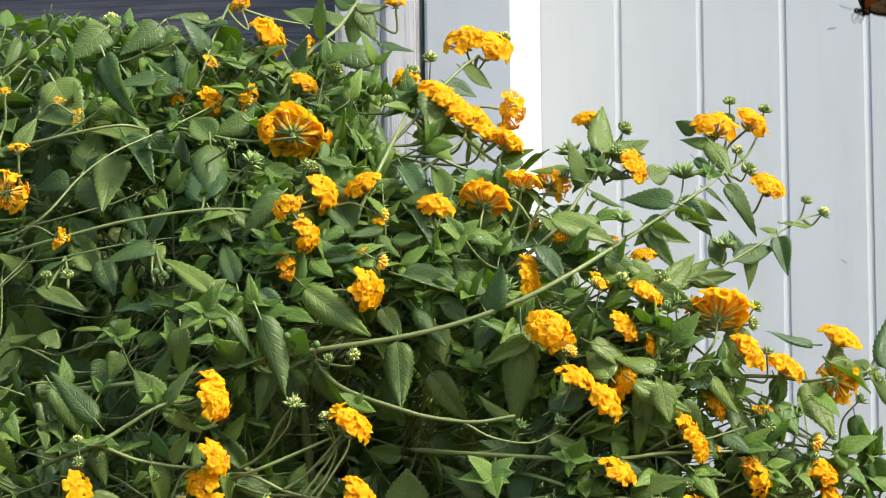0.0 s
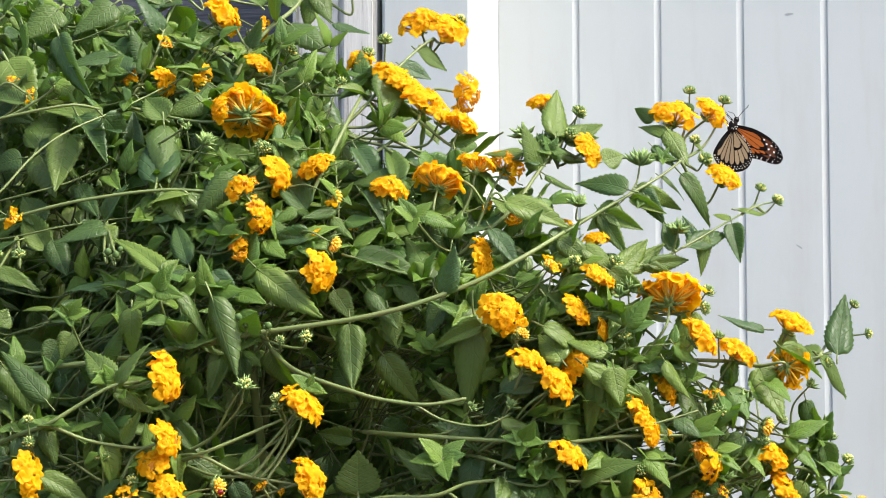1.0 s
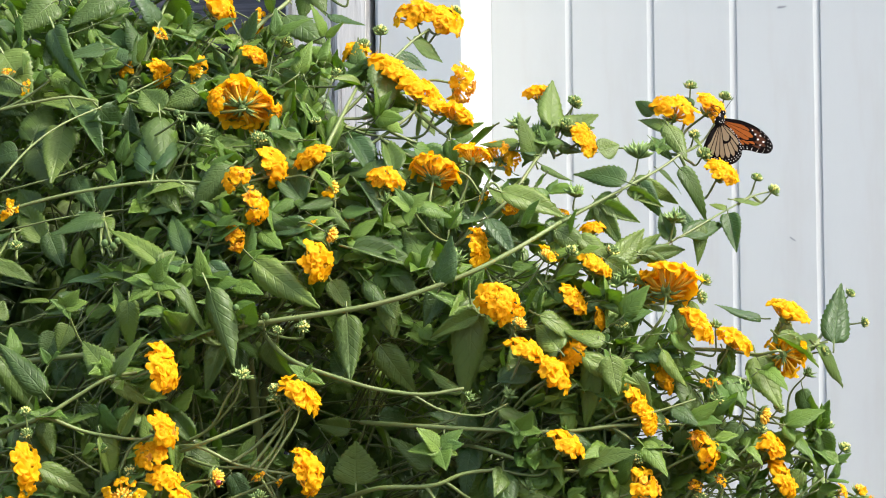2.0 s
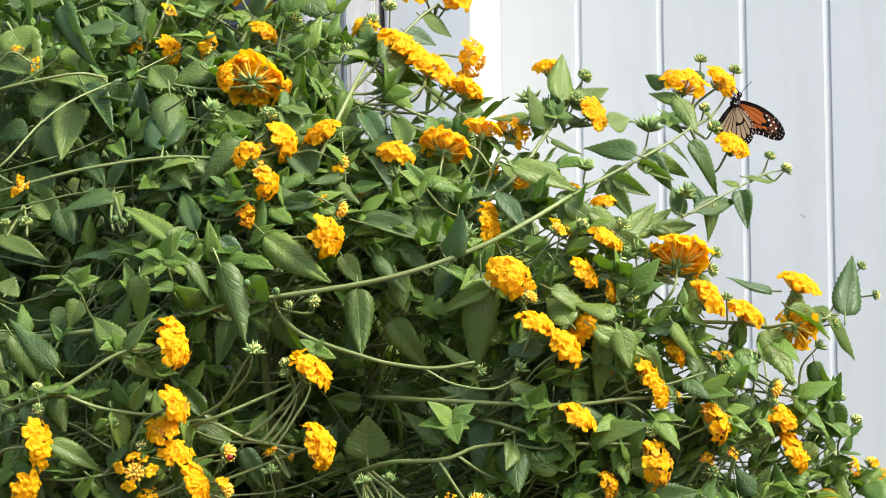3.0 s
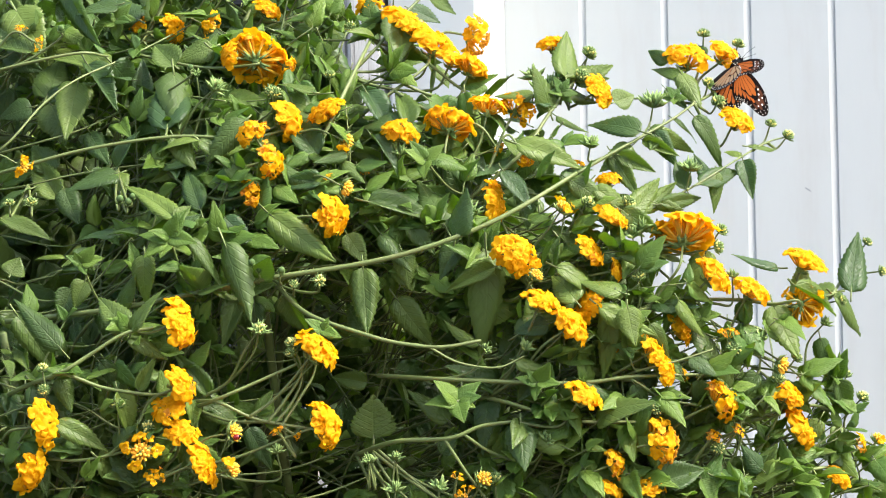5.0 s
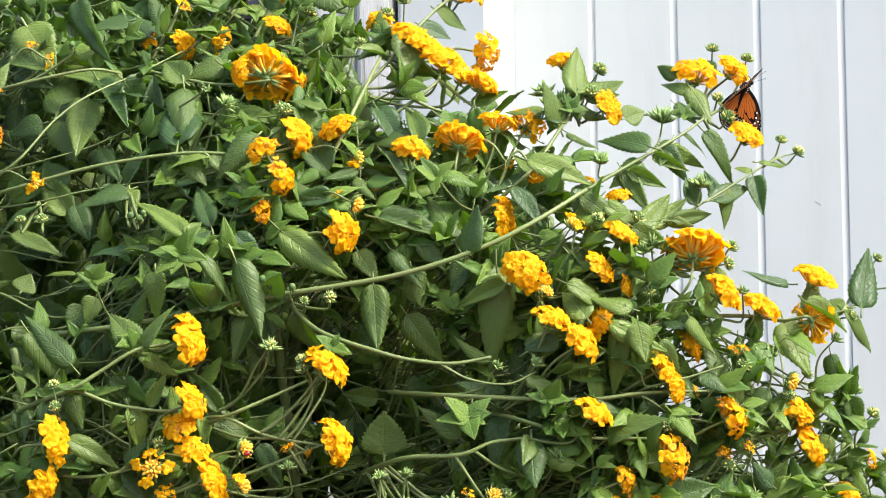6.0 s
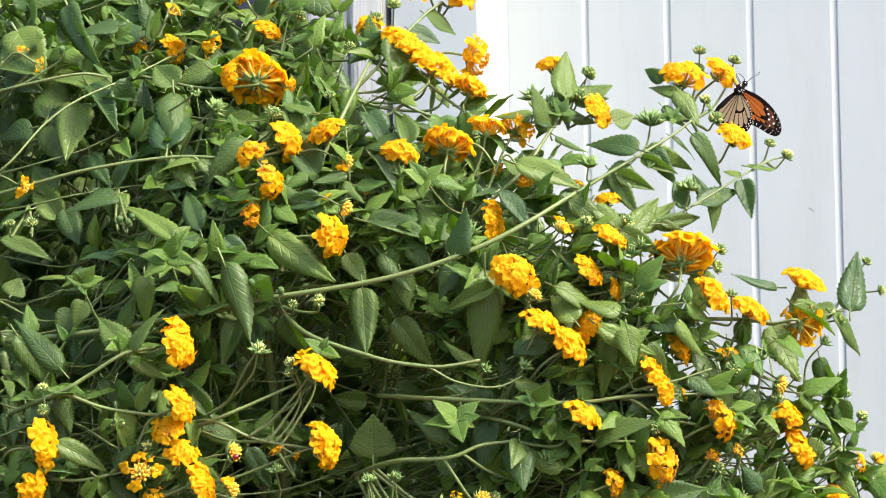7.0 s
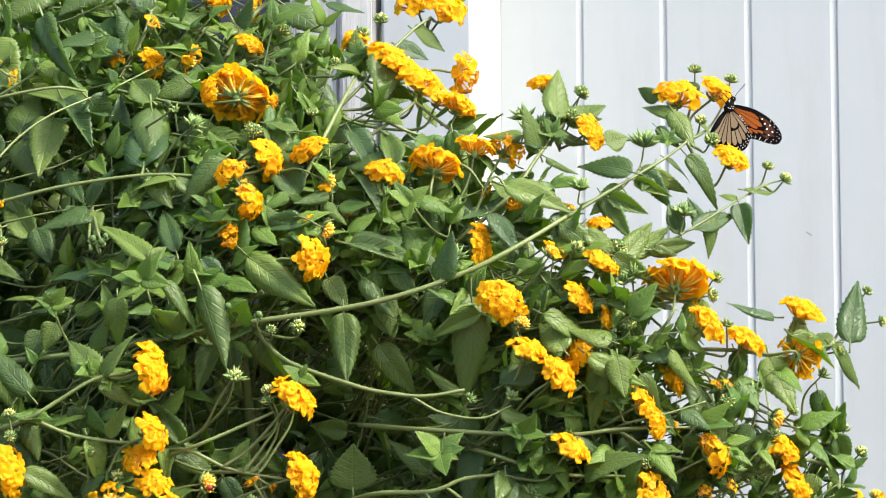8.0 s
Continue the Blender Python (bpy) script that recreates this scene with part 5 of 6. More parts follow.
leaf(top_mid, (-0.139, 2.010, 1.574), (-0.155, 2.045, 1.603), (0.35, -1, 0.55), 1.03)
leaf(foot, (-0.141, 1.765, 1.200), (-0.125, 1.765, 1.169), (0.1, -1, 0.35), 0.82)
leaf(left_up, (-0.333, 1.947, 1.523), (-0.310, 1.916, 1.492), (0.1, -1, 0.35), 1.25)
leaf(bottom_right, (0.062, 1.765, 1.233), (0.048, 1.765, 1.214), (0.1, -1, 0.35), 1.20)
leaf(bottom_right, (0.081, 1.761, 1.182), (0.046, 1.761, 1.198), (0, -0.8, 0.6), 0.78)
leaf(corner_low, (0.148, 1.766, 1.157), (0.179, 1.773, 1.166), (0.1, -1, 0.35), 1.18)
leaf(bottom_mid, (-0.006, 1.761, 1.179), (0.006, 1.761, 1.195), (0.1, -1, 0.35), 1.13)
leaf(main, (-0.255, 1.768, 1.305), (-0.263, 1.762, 1.287), (0.1, -1, 0.35), 1.35)
leaf(main, (-0.271, 1.768, 1.313), (-0.248, 1.773, 1.325), (0, -0.35, 1), 0.84)
leaf(low_left, (-0.308, 1.770, 1.310), (-0.302, 1.776, 1.322), (0.1, -1, 0.35), 1.99)


def rosette(place, count, size):
    """Young toothed leaves that open round a shoot's end."""
    rnd = random.Random(int(abs(place[0]) * 9973 + place[2] * 7919))
    p = Vector(place)
    br = min((b for b in BRANCHES if b.leafy > 0), key=lambda b: min((q - p).length for q in b.curve))
    near = min(br.curve, key=lambda q: (q - p).length)
    line = curve_points([p, p.lerp(near, 0.5) + Vector((0, 0.004, -0.006)), near], 5)
    br.add(line, [0.0008] * len(line), 6)
    for i in range(count):
        a = i * 2.4 + rnd.gauss(0, 0.3)
        way = Vector((math.cos(a), -0.45 + rnd.gauss(0, 0.25), math.sin(a) * 0.8 + 0.25)).normalized()
        leaf(br, p, p + way * size * rnd.uniform(0.65, 1.15), (rnd.gauss(0, 0.3), -0.8, 0.5), 1.15, young=True, keep=False)


for spot, count, size in (
    ((-0.196, 1.775, 1.335), 8, 0.022),
    ((-0.257, 1.765, 1.317), 6, 0.015),
    ((0.006, 1.754, 1.216), 7, 0.020),
    ((0.062, 1.755, 1.228), 6, 0.016),
    ((-0.014, 1.800, 1.388), 6, 0.016),
    ((0.088, 1.865, 1.442), 5, 0.012),
    ((0.172, 1.870, 1.437), 5, 0.012),
    ((0.180, 1.785, 1.272), 6, 0.015),
    ((-0.055, 1.950, 1.510), 6, 0.018),
    ((-0.253, 1.940, 1.512), 6, 0.018),
    ((-0.088, 1.762, 1.267), 6, 0.014),
    ((0.126, 1.765, 1.252), 6, 0.015),
):
    rosette(spot, count, size)


# ---- the mass of leaves ----
OUTLINE = [(-1.10, 1.30), (-0.75, 1.56), (-0.36, 1.60), (-0.29, 1.580), (-0.20, 1.570), (-0.12, 1.542), (-0.085, 1.536), (-0.04, 1.508), (0.01, 1.468), (0.045, 1.45), (0.085, 1.405), (0.13, 1.365), (0.17, 1.315), (0.22, 1.285), (0.27, 1.240), (0.30, 1.195), (0.35, 1.14), (0.42, 1.05), (0.55, 0.85), (0.66, 0.4), (0.70, 0.0)]


def crown(x):
    for (x0, z0), (x1, z1) in zip(OUTLINE, OUTLINE[1:]):
        if x0 <= x <= x1:
            return z0 + (z1 - z0) * (x - x0) / (x1 - x0)
    return 0.0


class Sheet:
    """Many leaves joined into one part of the bush."""

    def __init__(self, shapes):
        self.shapes = shapes
        self.vs, self.fs, self.slots, self.uvs, self.k = [], [], [], [], 0

    def put(self, m, v):
        m = np.array(m)
        verts, faces, slots, uvs = self.shapes[v]
        self.vs.append(np.array(verts) @ m[:3, :3].T + m[:3, 3])
        self.fs += [tuple(i + self.k for i in f) for f in faces]
        self.slots += slots
        self.uvs += uvs
        self.k += len(verts)

    def link(self, name, label, materials):
        ob = new(name, mesh_of(name, np.concatenate(self.vs).tolist(), self.fs, materials, self.slots, self.uvs))
        ob.parent = bush
        ob.location = -CORE
        return tagged(ob, label, kind="stuff")


# dark hollows in the bush's face: place, radius
HOLLOWS = [(-0.310, 1.421, 0.027), (-0.291, 1.383, 0.024), (-0.306, 1.347, 0.029), (-0.120, 1.267, 0.020), (-0.077, 1.229, 0.024), (-0.033, 1.205, 0.024), (-0.057, 1.235, 0.035), (-0.140, 1.256, 0.027), (-0.009, 1.222, 0.031), (-0.290, 1.326, 0.027), (-0.113, 1.224, 0.022), (-0.033, 1.270, 0.016), (-0.072, 1.287, 0.014), (-0.263, 1.258, 0.016), (-0.248, 1.202, 0.018), (-0.104, 1.311, 0.016), (-0.240, 1.289, 0.020), (-0.145, 1.173, 0.029), (-0.090, 1.160, 0.033), (0.030, 1.214, 0.024), (-0.305, 1.364, 0.020), (0.038, 1.234, 0.020), (-0.121, 1.336, 0.018), (-0.204, 1.241, 0.020)]


# openings in the foliage, cut along the camera's lines of sight: place, radius
GAPS = [(-0.073, 1.476, 0.016), (-0.056, 1.463, 0.016), (-0.030, 1.449, 0.014), (-0.013, 1.444, 0.013), (-0.043, 1.478, 0.013), (-0.057, 1.424, 0.011), (-0.046, 1.442, 0.018), (-0.024, 1.426, 0.013), (0.041, 1.371, 0.018), (0.073, 1.357, 0.011), (0.141, 1.333, 0.011), (0.158, 1.306, 0.015), (0.147, 1.272, 0.011), (0.204, 1.273, 0.014), (0.223, 1.251, 0.013), (0.181, 1.246, 0.010), (0.260, 1.246, 0.015), (0.207, 1.175, 0.011), (0.049, 1.342, 0.010), (0.014, 1.443, 0.013)]


def open_spot(p, rnd):
    """Whether a place lies in an opening as the camera sees it, or mostly in a dark hollow, where few leaves grow."""
    k = 1.86 / p[1]
    if rnd.random() < 0.5 and sunk(p[0], p[2]) > 0.03:
        return True
    if any(math.hypot(p[0] * k - hx, 1.26 + (p[2] - 1.26) * k - hz) < hr for hx, hz, hr in GAPS):
        return True
    return rnd.random() < 0.7 and any(math.hypot(p[0] - hx, p[2] - hz) < hr for hx, hz, hr in HOLLOWS)


def grow_leaves():
    rnd = random.Random(17)
    for br, b, t, facing in PAIRS:
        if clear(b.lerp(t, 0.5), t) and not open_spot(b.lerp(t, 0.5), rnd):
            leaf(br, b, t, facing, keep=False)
    # leaf pairs along the branches
    for br in BRANCHES:
        if br.leafy <= 0:
            continue
        step = max(3, int(5 / br.leafy))
        for i in range(4, len(br.curve) - 2, step):
            p = br.curve[i]
            d = (br.curve[i + 1] - br.curve[i - 1]).normalized()
            side = d.cross(Vector((rnd.gauss(0, 0.4), -1, rnd.gauss(0, 0.4)))).normalized()
            for sgn in (-1, 1):
                along = d * 0.5 + side * sgn * 0.8 + Vector((0, rnd.uniform(-0.5, 0.2), rnd.gauss(0, 0.15)))
                t = p + along.normalized() * rnd.uniform(0.024, 0.044)
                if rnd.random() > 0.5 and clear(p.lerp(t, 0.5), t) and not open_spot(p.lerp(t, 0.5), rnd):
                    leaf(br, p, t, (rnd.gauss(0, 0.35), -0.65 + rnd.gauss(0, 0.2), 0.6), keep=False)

    def fill(name, label, n, span, depth, size, mean, spread, guard=False, sink=0.0, materials=None):
        """The crowded rest, layer behind layer."""
        sheet, made = Sheet(LEAF_SHAPES if guard else LEAF_PLAIN), 0
        while made < n:
            x, z = rnd.uniform(*span[0]), rnd.uniform(*span[1])
            if z > crown(x) - 0.004 - (sink if x > 0.08 else 0.6 * sink if x > -0.09 else 0.0):
                continue
            y = front(x, z) + rnd.uniform(*depth) + 0.02
            if y > 2.75 or (x > 0.12 and z > 1.20 and y - front(x, z) > 0.16):
                continue
            if guard and sunk(x, z) > 0.045 and rnd.random() < 0.8:
                continue
            if x > 0.15 and z > 1.15 and rnd.random() < 0.5:
                continue
            # brings the place to the openings' depth along the camera's ray
            k = 1.86 / y
            if rnd.random() < 0.93 and any(math.hypot(x * k - hx, 1.26 + (z - 1.26) * k - hz) < hr for hx, hz, hr in GAPS):
                continue
            if (guard or y - front(x, z) < 0.16) and rnd.random() < 0.85 and any(math.hypot(x - hx, z - hz) < hr for hx, hz, hr in HOLLOWS):
                continue
            made += 1
            nrm = Vector((rnd.gauss(0, spread), mean[0] + rnd.gauss(0, spread), mean[1] + rnd.gauss(0, spread)))
            along = Vector((0.25 + rnd.gauss(0, 0.7), -0.25 + rnd.gauss(0, 0.4), -0.25 + rnd.gauss(0, 0.55)))
            long = rnd.uniform(*size)
            c, half = Vector((x, y, z)), along.normalized() * long * 0.5
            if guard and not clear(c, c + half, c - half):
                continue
            sheet.put(aim(c, along, nrm, long / 0.045) @ Matrix.Translation((-0.0225, 0, 0)) @ Matrix.Diagonal((1, rnd.uniform(0.65, 1.05), 1, 1)), rnd.randrange(10))
        sheet.link(name, label, materials or LEAF_MATS)

    # thin shoots that thread through the leaves, each with young leaves at its end
    pieces, young = [], Sheet(LEAF_PLAIN)
    while len(pieces) < 660:
        x, z = rnd.uniform(-0.42, 0.40), rnd.uniform(1.08, 1.56)
        if len(pieces) > 540:
            x, z = rnd.uniform(-0.32, -0.02), rnd.uniform(1.14, 1.45)
        elif len(pieces) > 400:
            x, z = rnd.uniform(0.0, 0.27), rnd.uniform(1.12, 1.33)
        if z > crown(x) - 0.02:
            continue
        a = Vector((x, front(x, z) + rnd.uniform(0.03, 0.09), z))
        way = Vector((rnd.gauss(0.75, 0.5), -0.25, rnd.gauss(0.25, 0.45))).normalized() * rnd.uniform(0.05, 0.13)
        b = a + way
        if b.z > crown(b.x) + 0.005:
            continue
        b.y = front(b.x, b.z) + rnd.uniform(-0.008, 0.024)
        mid = (a + b) / 2 + Vector((rnd.gauss(0, 0.006), 0, -rnd.uniform(0.0, 0.016)))
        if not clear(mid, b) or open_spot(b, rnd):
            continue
        line = curve_points([a - way * 0.5 + Vector((0, 0.05, -0.02)), a, mid, b], 5)
        r = rnd.uniform(0.0005, 0.0010)
        pieces.append(tube([q - CORE for q in line], [r * (1.25 - 0.5 * i / len(line)) for i in range(len(line))], 5))
        d = (b - mid).normalized()
        for k in range(rnd.choice((0, 1, 2, 2, 3))):
            along = d * 0.7 + Vector((rnd.gauss(0, 0.6), rnd.gauss(-0.2, 0.5), rnd.gauss(0, 0.6)))
            young.put(aim(b, along, (rnd.gauss(0, 0.4), -0.6, 0.6), rnd.uniform(0.013, 0.030) / 0.045), rnd.randrange(10))
    v, f, s = joined(pieces)
    ob = new("shoot_tangle", mesh_of("shoot_tangle", v, f, [STEM]))
    ob.parent = bush
    tagged(ob, "thin pale green shoots threading through the leaves", kind="stuff")
    young.link("young_foliage", "small fresh green leaves at the shoots' ends", [LEAF_YOUNG_LIT, LEAF_UNDER, STEM])

    fill("front_foliage", "crowded toothed green leaves on the bush's face", 1500, ((-0.42, 0.46), (1.10, 1.60)), (0.0, 0.07), (0.012, 0.039), (-0.50, 0.60), 0.72, True)
    # yellow-green leaf colour stands in for sunlight on these
    fill("sunlit_foliage", "leaves tinted yellow-green as if sunlit", 150, ((-0.22, 0.20), (1.27, 1.50)), (-0.012, 0.015), (0.022, 0.040), (-0.55, 0.65), 0.45, True, materials=[LEAF_YOUNG_LIT, LEAF_UNDER, STEM])
    fill("fine_foliage", "small toothed green leaves among the flower heads", 430, ((0.0, 0.18), (1.12, 1.33)), (-0.005, 0.05), (0.012, 0.030), (-0.55, 0.60), 0.6, True)
    # lighter leaf colour stands in for sky light on the bush's top
    fill("upper_foliage", "leaves tinted lighter green at the bush's top as if sky-lit", 420, ((-0.35, 0.03), (1.38, 1.60)), (-0.008, 0.05), (0.014, 0.034), (-0.45, 0.75), 0.6, True, materials=[LEAF_YOUNG_LIT, LEAF_UNDER, STEM])
    fill("inner_foliage", "shaded green leaves inside the bush", 1600, ((-0.48, 0.46), (1.04, 1.60)), (0.06, 0.32), (0.028, 0.050), (-0.5, 0.7), 0.5, sink=0.045)
    fill("back_foliage", "dark crowded leaves deep in the bush", 1900, ((-0.55, 0.16), (1.0, 1.54)), (0.22, 0.50), (0.045, 0.065), (-0.8, 0.4), 0.4, sink=0.08)
    fill("outer_foliage", "dense green leaves down to the ground", 2600, ((-1.05, 0.68), (0.05, 1.58)), (0.05, 0.60), (0.040, 0.065), (-0.5, 0.7), 0.5, sink=0.11)


grow_leaves()
for br in BRANCHES:
    br.finish()


# ---- a small beetle on a bud head ----
def build_beetle(place):
    beetle = tagged(new("ladybird_beetle"), "tiny dark red beetle sitting on a bud head", "beetle")
    beetle.location = place
    for name, c, r, st, mt in (("shell", (0, 0, 0), 0.0021, 1.15, BEETLE_RED), ("head", (0.0021, -0.0003, 0.0006), 0.0011, 1.0, BODY_BLACK)):
        bm = bmesh.new()
        v, f, _ = ball(c, r, 6, 8, 0, st, (1, 0, 0.3))
        verts = [bm.verts.new(q) for q in v]
        for q in f:
            bm.faces.new([verts[i] for i in q])
        part(name, bm, mt, beetle)


build_beetle((-0.148, 1.746, 1.194))


# ---- the butterfly ----
def smooth_loop(pts, n=6):
    p = [Vector((a, 0, b)) for a, b in pts]
    p = [p[-1]] + p + [p[0], p[1]]
    out = []
    for i in range(1, len(p) - 2):
        for k in range(n):
            t = k / n
            out.append(0.5 * ((2 * p[i]) + (p[i + 1] - p[i - 1]) * t + (2 * p[i - 1] - 5 * p[i] + 4 * p[i + 1] - p[i + 2]) * t * t + (3 * p[i] - p[i - 1] - 3 * p[i + 1] + p[i + 2]) * t ** 3))
    return [(q.x * 0.001, q.z * 0.001) for q in out]


FORE = smooth_loop([(2, 0.5), (5.5, 10), (6.5, 20), (5, 31), (1, 40), (-4, 45), (-8.5, 44), (-11, 38), (-12, 31), (-14, 24), (-18, 18), (-11, 8), (-4, 1)])
HIND = smooth_loop([(0, 0.5), (-2, 9), (-7, 18), (-13, 23.5), (-20, 25), (-26, 22), (-30, 15.5), (-31, 8), (-29, 1), (-24, -4), (-13, -4), (-4, -2)])


def inside(poly, x, z):
    hit, j = False, len(poly) - 1
    for i in range(len(poly)):
        (xi, zi), (xj, zj) = poly[i], poly[j]
        if (zi > z) != (zj > z) and x < (xj - xi) * (z - zi) / (zj - zi) + xi:
            hit = not hit
        j = i
    return hit


def reach(poly, o, a):
    """How far the wing goes from o in the direction a."""
    r, step = 0.0, 0.0004
    while inside(poly, o[0] + (r + step) * math.cos(a), o[1] + (r + step) * math.sin(a)):
        r += step
    return r


def plate(poly, y0, y1, slot=0):
    n = len(poly)
    vs = [(x, y0, z) for x, z in poly] + [(x, y1, z) for x, z in poly]
    fs = [tuple(range(n)), tuple(reversed(range(n, 2 * n)))] + [(i, i + n, (i + 1) % n + n, (i + 1) % n) for i in range(n)]
    return vs, fs, slot


VEIN = 0.00022  # half the width of a wing vein


def cell(poly, o, a0, a1, f0, f1, y, n=5):
    """One wing cell between two veins, as a thin plate on both faces; f0, f1: from where to where along the ray."""
    inner, outer = [], []
    for k in range(n + 1):
        a = a0 + (a1 - a0) * k / n
        r = reach(poly, o, a)
        bulge = 1 - 0.10 * abs(2 * k / n - 1) ** 2
        # a vein of even width runs along either side
        for far, line in ((r * f0, inner), (r * f1 * bulge, outer)):
            narrow = max(0.15, 1 - 2 * VEIN / max(far, 0.001) / (a1 - a0))
            b = (a0 + a1) / 2 + (a - (a0 + a1) / 2) * narrow
            line.append((o[0] + far * math.cos(b), o[1] + far * math.sin(b)))
    return plate(inner + outer[::-1], -y, y)


def wing_part(name, poly, o, cells, spots, parent, label, outer):
    wing = new(name, mesh_of(name, *joined([plate(poly, -0.00010, 0.00010)])[:2], [WING_BLACK], smooth=False))
    wing.parent = parent
    tagged(wing, label)
    for a0, a1, f0, f1, colour in cells:
        v, f, _ = cell(poly, o, radians(a0 - 0.7), radians(a1 + 0.7), f0, f1, 0.00022)
        # the upper face of either pair is orange, the lower face of the hindwing buff
        upper = WING_ORANGE if colour is WING_BUFF else colour
        slots = [0 if (k == 1) == (outer > 0) else 1 for k in range(len(f))]
        c = new("wing_cell", mesh_of("wing_cell", v, f, [colour, upper], slots, smooth=False))
        c.parent = wing
    pieces = []
    for a, fr, size in spots:
        r = reach(poly, o, radians(a)) * fr
        x, z = o[0] + r * math.cos(radians(a)), o[1] + r * math.sin(radians(a))
        pieces.append(plate([(x + size * math.cos(k * 1.047), z + size * 1.2 * math.sin(k * 1.047)) for k in range(6)], -0.00030, 0.00030))
    v, f, s = joined(pieces)
    d = new("white_spotting", mesh_of("white_spotting", v, f, [WING_WHITE], smooth=False))
    d.parent = wing
    tagged(d, "rows of small white spots along the dark margin", kind="stuff")
    return wing


def build_butterfly():
    """Body along x with the head forward; the wings stand up along z when closed."""
    fly = tagged(new("monarch_butterfly"), "orange and black butterfly with white-spotted wing margins", "butterfly")
    bm = bmesh.new()
    for c, r, st in (((0.001, 0, -0.0005), 0.0036, 1.45), ((-0.014, 0, -0.0015), 0.0021, 4.6), ((0.0066, 0, 0.0), 0.0023, 1.0)):
        v, f, _ = ball(c, r, 8, 10, 0, st, (1, 0, 0.03))
        verts = [bm.verts.new(q) for q in v]
        for q in f:
            bm.faces.new([verts[i] for i in q])
    part("body", bm, BODY_BLACK, fly, "black velvety body")
    rnd = random.Random(4)
    dots = []
    for i in range(34):
        a, x = rnd.uniform(0, 6.28), rnd.uniform(-0.002, 0.0078)
        r = 0.0036 if x < 0.0045 else 0.0024
        dots.append(ball((x, r * math.sin(a), r * math.cos(a) - 0.0003), 0.0004, 3, 5))
    v, f, s = joined(dots)
    ob = new("white_spotting", mesh_of("white_spotting", v, f, [WING_WHITE]))
    ob.parent = fly
    for sgn in (-1, 1):
        bm = bmesh.new()
        v, f, _ = joined([tube(curve_points([(0.0080, sgn * 0.0008, 0.0004), (0.0135, sgn * 0.0028, 0.0012), (0.0195, sgn * 0.0045, 0.0030)]), [0.00014] * 13, 5), ball((0.0197, sgn * 0.0045, 0.0031), 0.00035, 4, 6, 0, 1.8, (0.7, 0, 0.5))])
        verts = [bm.verts.new(q) for q in v]
        for q in f:
            bm.faces.new([verts[i] for i in q])
        part("antenna", bm, BODY_BLACK, fly)
        for k, x in enumerate((0.005, 0.001)):
            bm = bmesh.new()
            v, f, _ = tube([(x, sgn * 0.0015, -0.002), (x + 0.001, sgn * 0.004, -0.006), (x + 0.003, sgn * 0.003, -0.010)], [0.0003, 0.00026, 0.0002], 5)
            verts = [bm.verts.new(q) for q in v]
            for q in f:
                bm.faces.new([verts[i] for i in q])
            part("leg", bm, BODY_BLACK, fly)
    bm = bmesh.new()
    v, f, _ = tube([(0.0080, 0, -0.001), (0.0100, 0, -0.004), (0.0095, 0, -0.009)], [0.0003, 0.0003, 0.0002], 5)
    verts = [bm.verts.new(q) for q in v]
    for q in f:
        bm.faces.new([verts[i] for i in q])
    part("proboscis", bm, BODY_BLACK, fly)
    wings = {}
    fo, ho = (0.001, 0.001), (-0.001, 0.001)
    O, B, K = WING_ORANGE, WING_BUFF, WING_BROWN
    fore_cells = [(81, 91, 0.10, 0.62, O), (92.2, 101.2, 0.06, 0.62, O), (102.4, 111, 0.06, 0.62, O), (103.5, 108, 0.66, 0.76, O), (109, 113.5, 0.66, 0.80, O), (114.6, 120, 0.66, 0.85, O), (112.2, 120.3, 0.06, 0.62, O), (121.5, 128.2, 0.06, 0.86, O), (129.4, 135.8, 0.12, 0.86, O), (137, 142, 0.18, 0.85, O),
                  (84, 90, 0.69, 0.86, K), (91, 96.5, 0.69, 0.88, K), (97.5, 102.6, 0.69, 0.88, K), (103.6, 108, 0.79, 0.89, K)]
    fore_spots = [(84 + 3.6 * i, 0.965, 0.00030) for i in range(15)] + [(86 + 4.2 * i, 0.915, 0.00026) for i in range(13)] + [(87, 0.70, 0.0006), (92, 0.69, 0.0007), (97, 0.71, 0.0007), (91, 0.80, 0.0006), (96.5, 0.82, 0.0007), (102, 0.80, 0.0005)]
    hind_cells = [(103, 110, 0.2, 0.84, B), (112, 121.5, 0.12, 0.86, B), (123.8, 149, 0.09, 0.47, B), (123.8, 131, 0.52, 0.86, B), (132.8, 140, 0.52, 0.86, B), (141.8, 149, 0.52, 0.86, B), (151.2, 158.8, 0.10, 0.86, B), (160.8, 168, 0.10, 0.86, B), (170, 177, 0.10, 0.86, B), (179, 187, 0.12, 0.86, B)]
    hind_spots = [(100 + 4.0 * i, 0.96, 0.00034) for i in range(23)] + [(102 + 4.4 * i, 0.905, 0.00030) for i in range(20)]
    for side, sgn in (("near", 1), ("far", -1)):
        for kind, poly, o, cells, spots, y in (("forewing", FORE, fo, fore_cells, fore_spots, 0.0006), ("hindwing", HIND, ho, hind_cells, hind_spots, 0.0013)):
            w = wing_part(kind, poly, o, cells, spots, fly, "orange forewing with black veins and dark spotted tip" if kind == "forewing" else "buff hindwing with black veins and white-spotted margin", sgn)
            w.location = (0, sgn * y, 0)
            wings[side, kind] = w
    return fly, wings


fly, wings = build_butterfly()


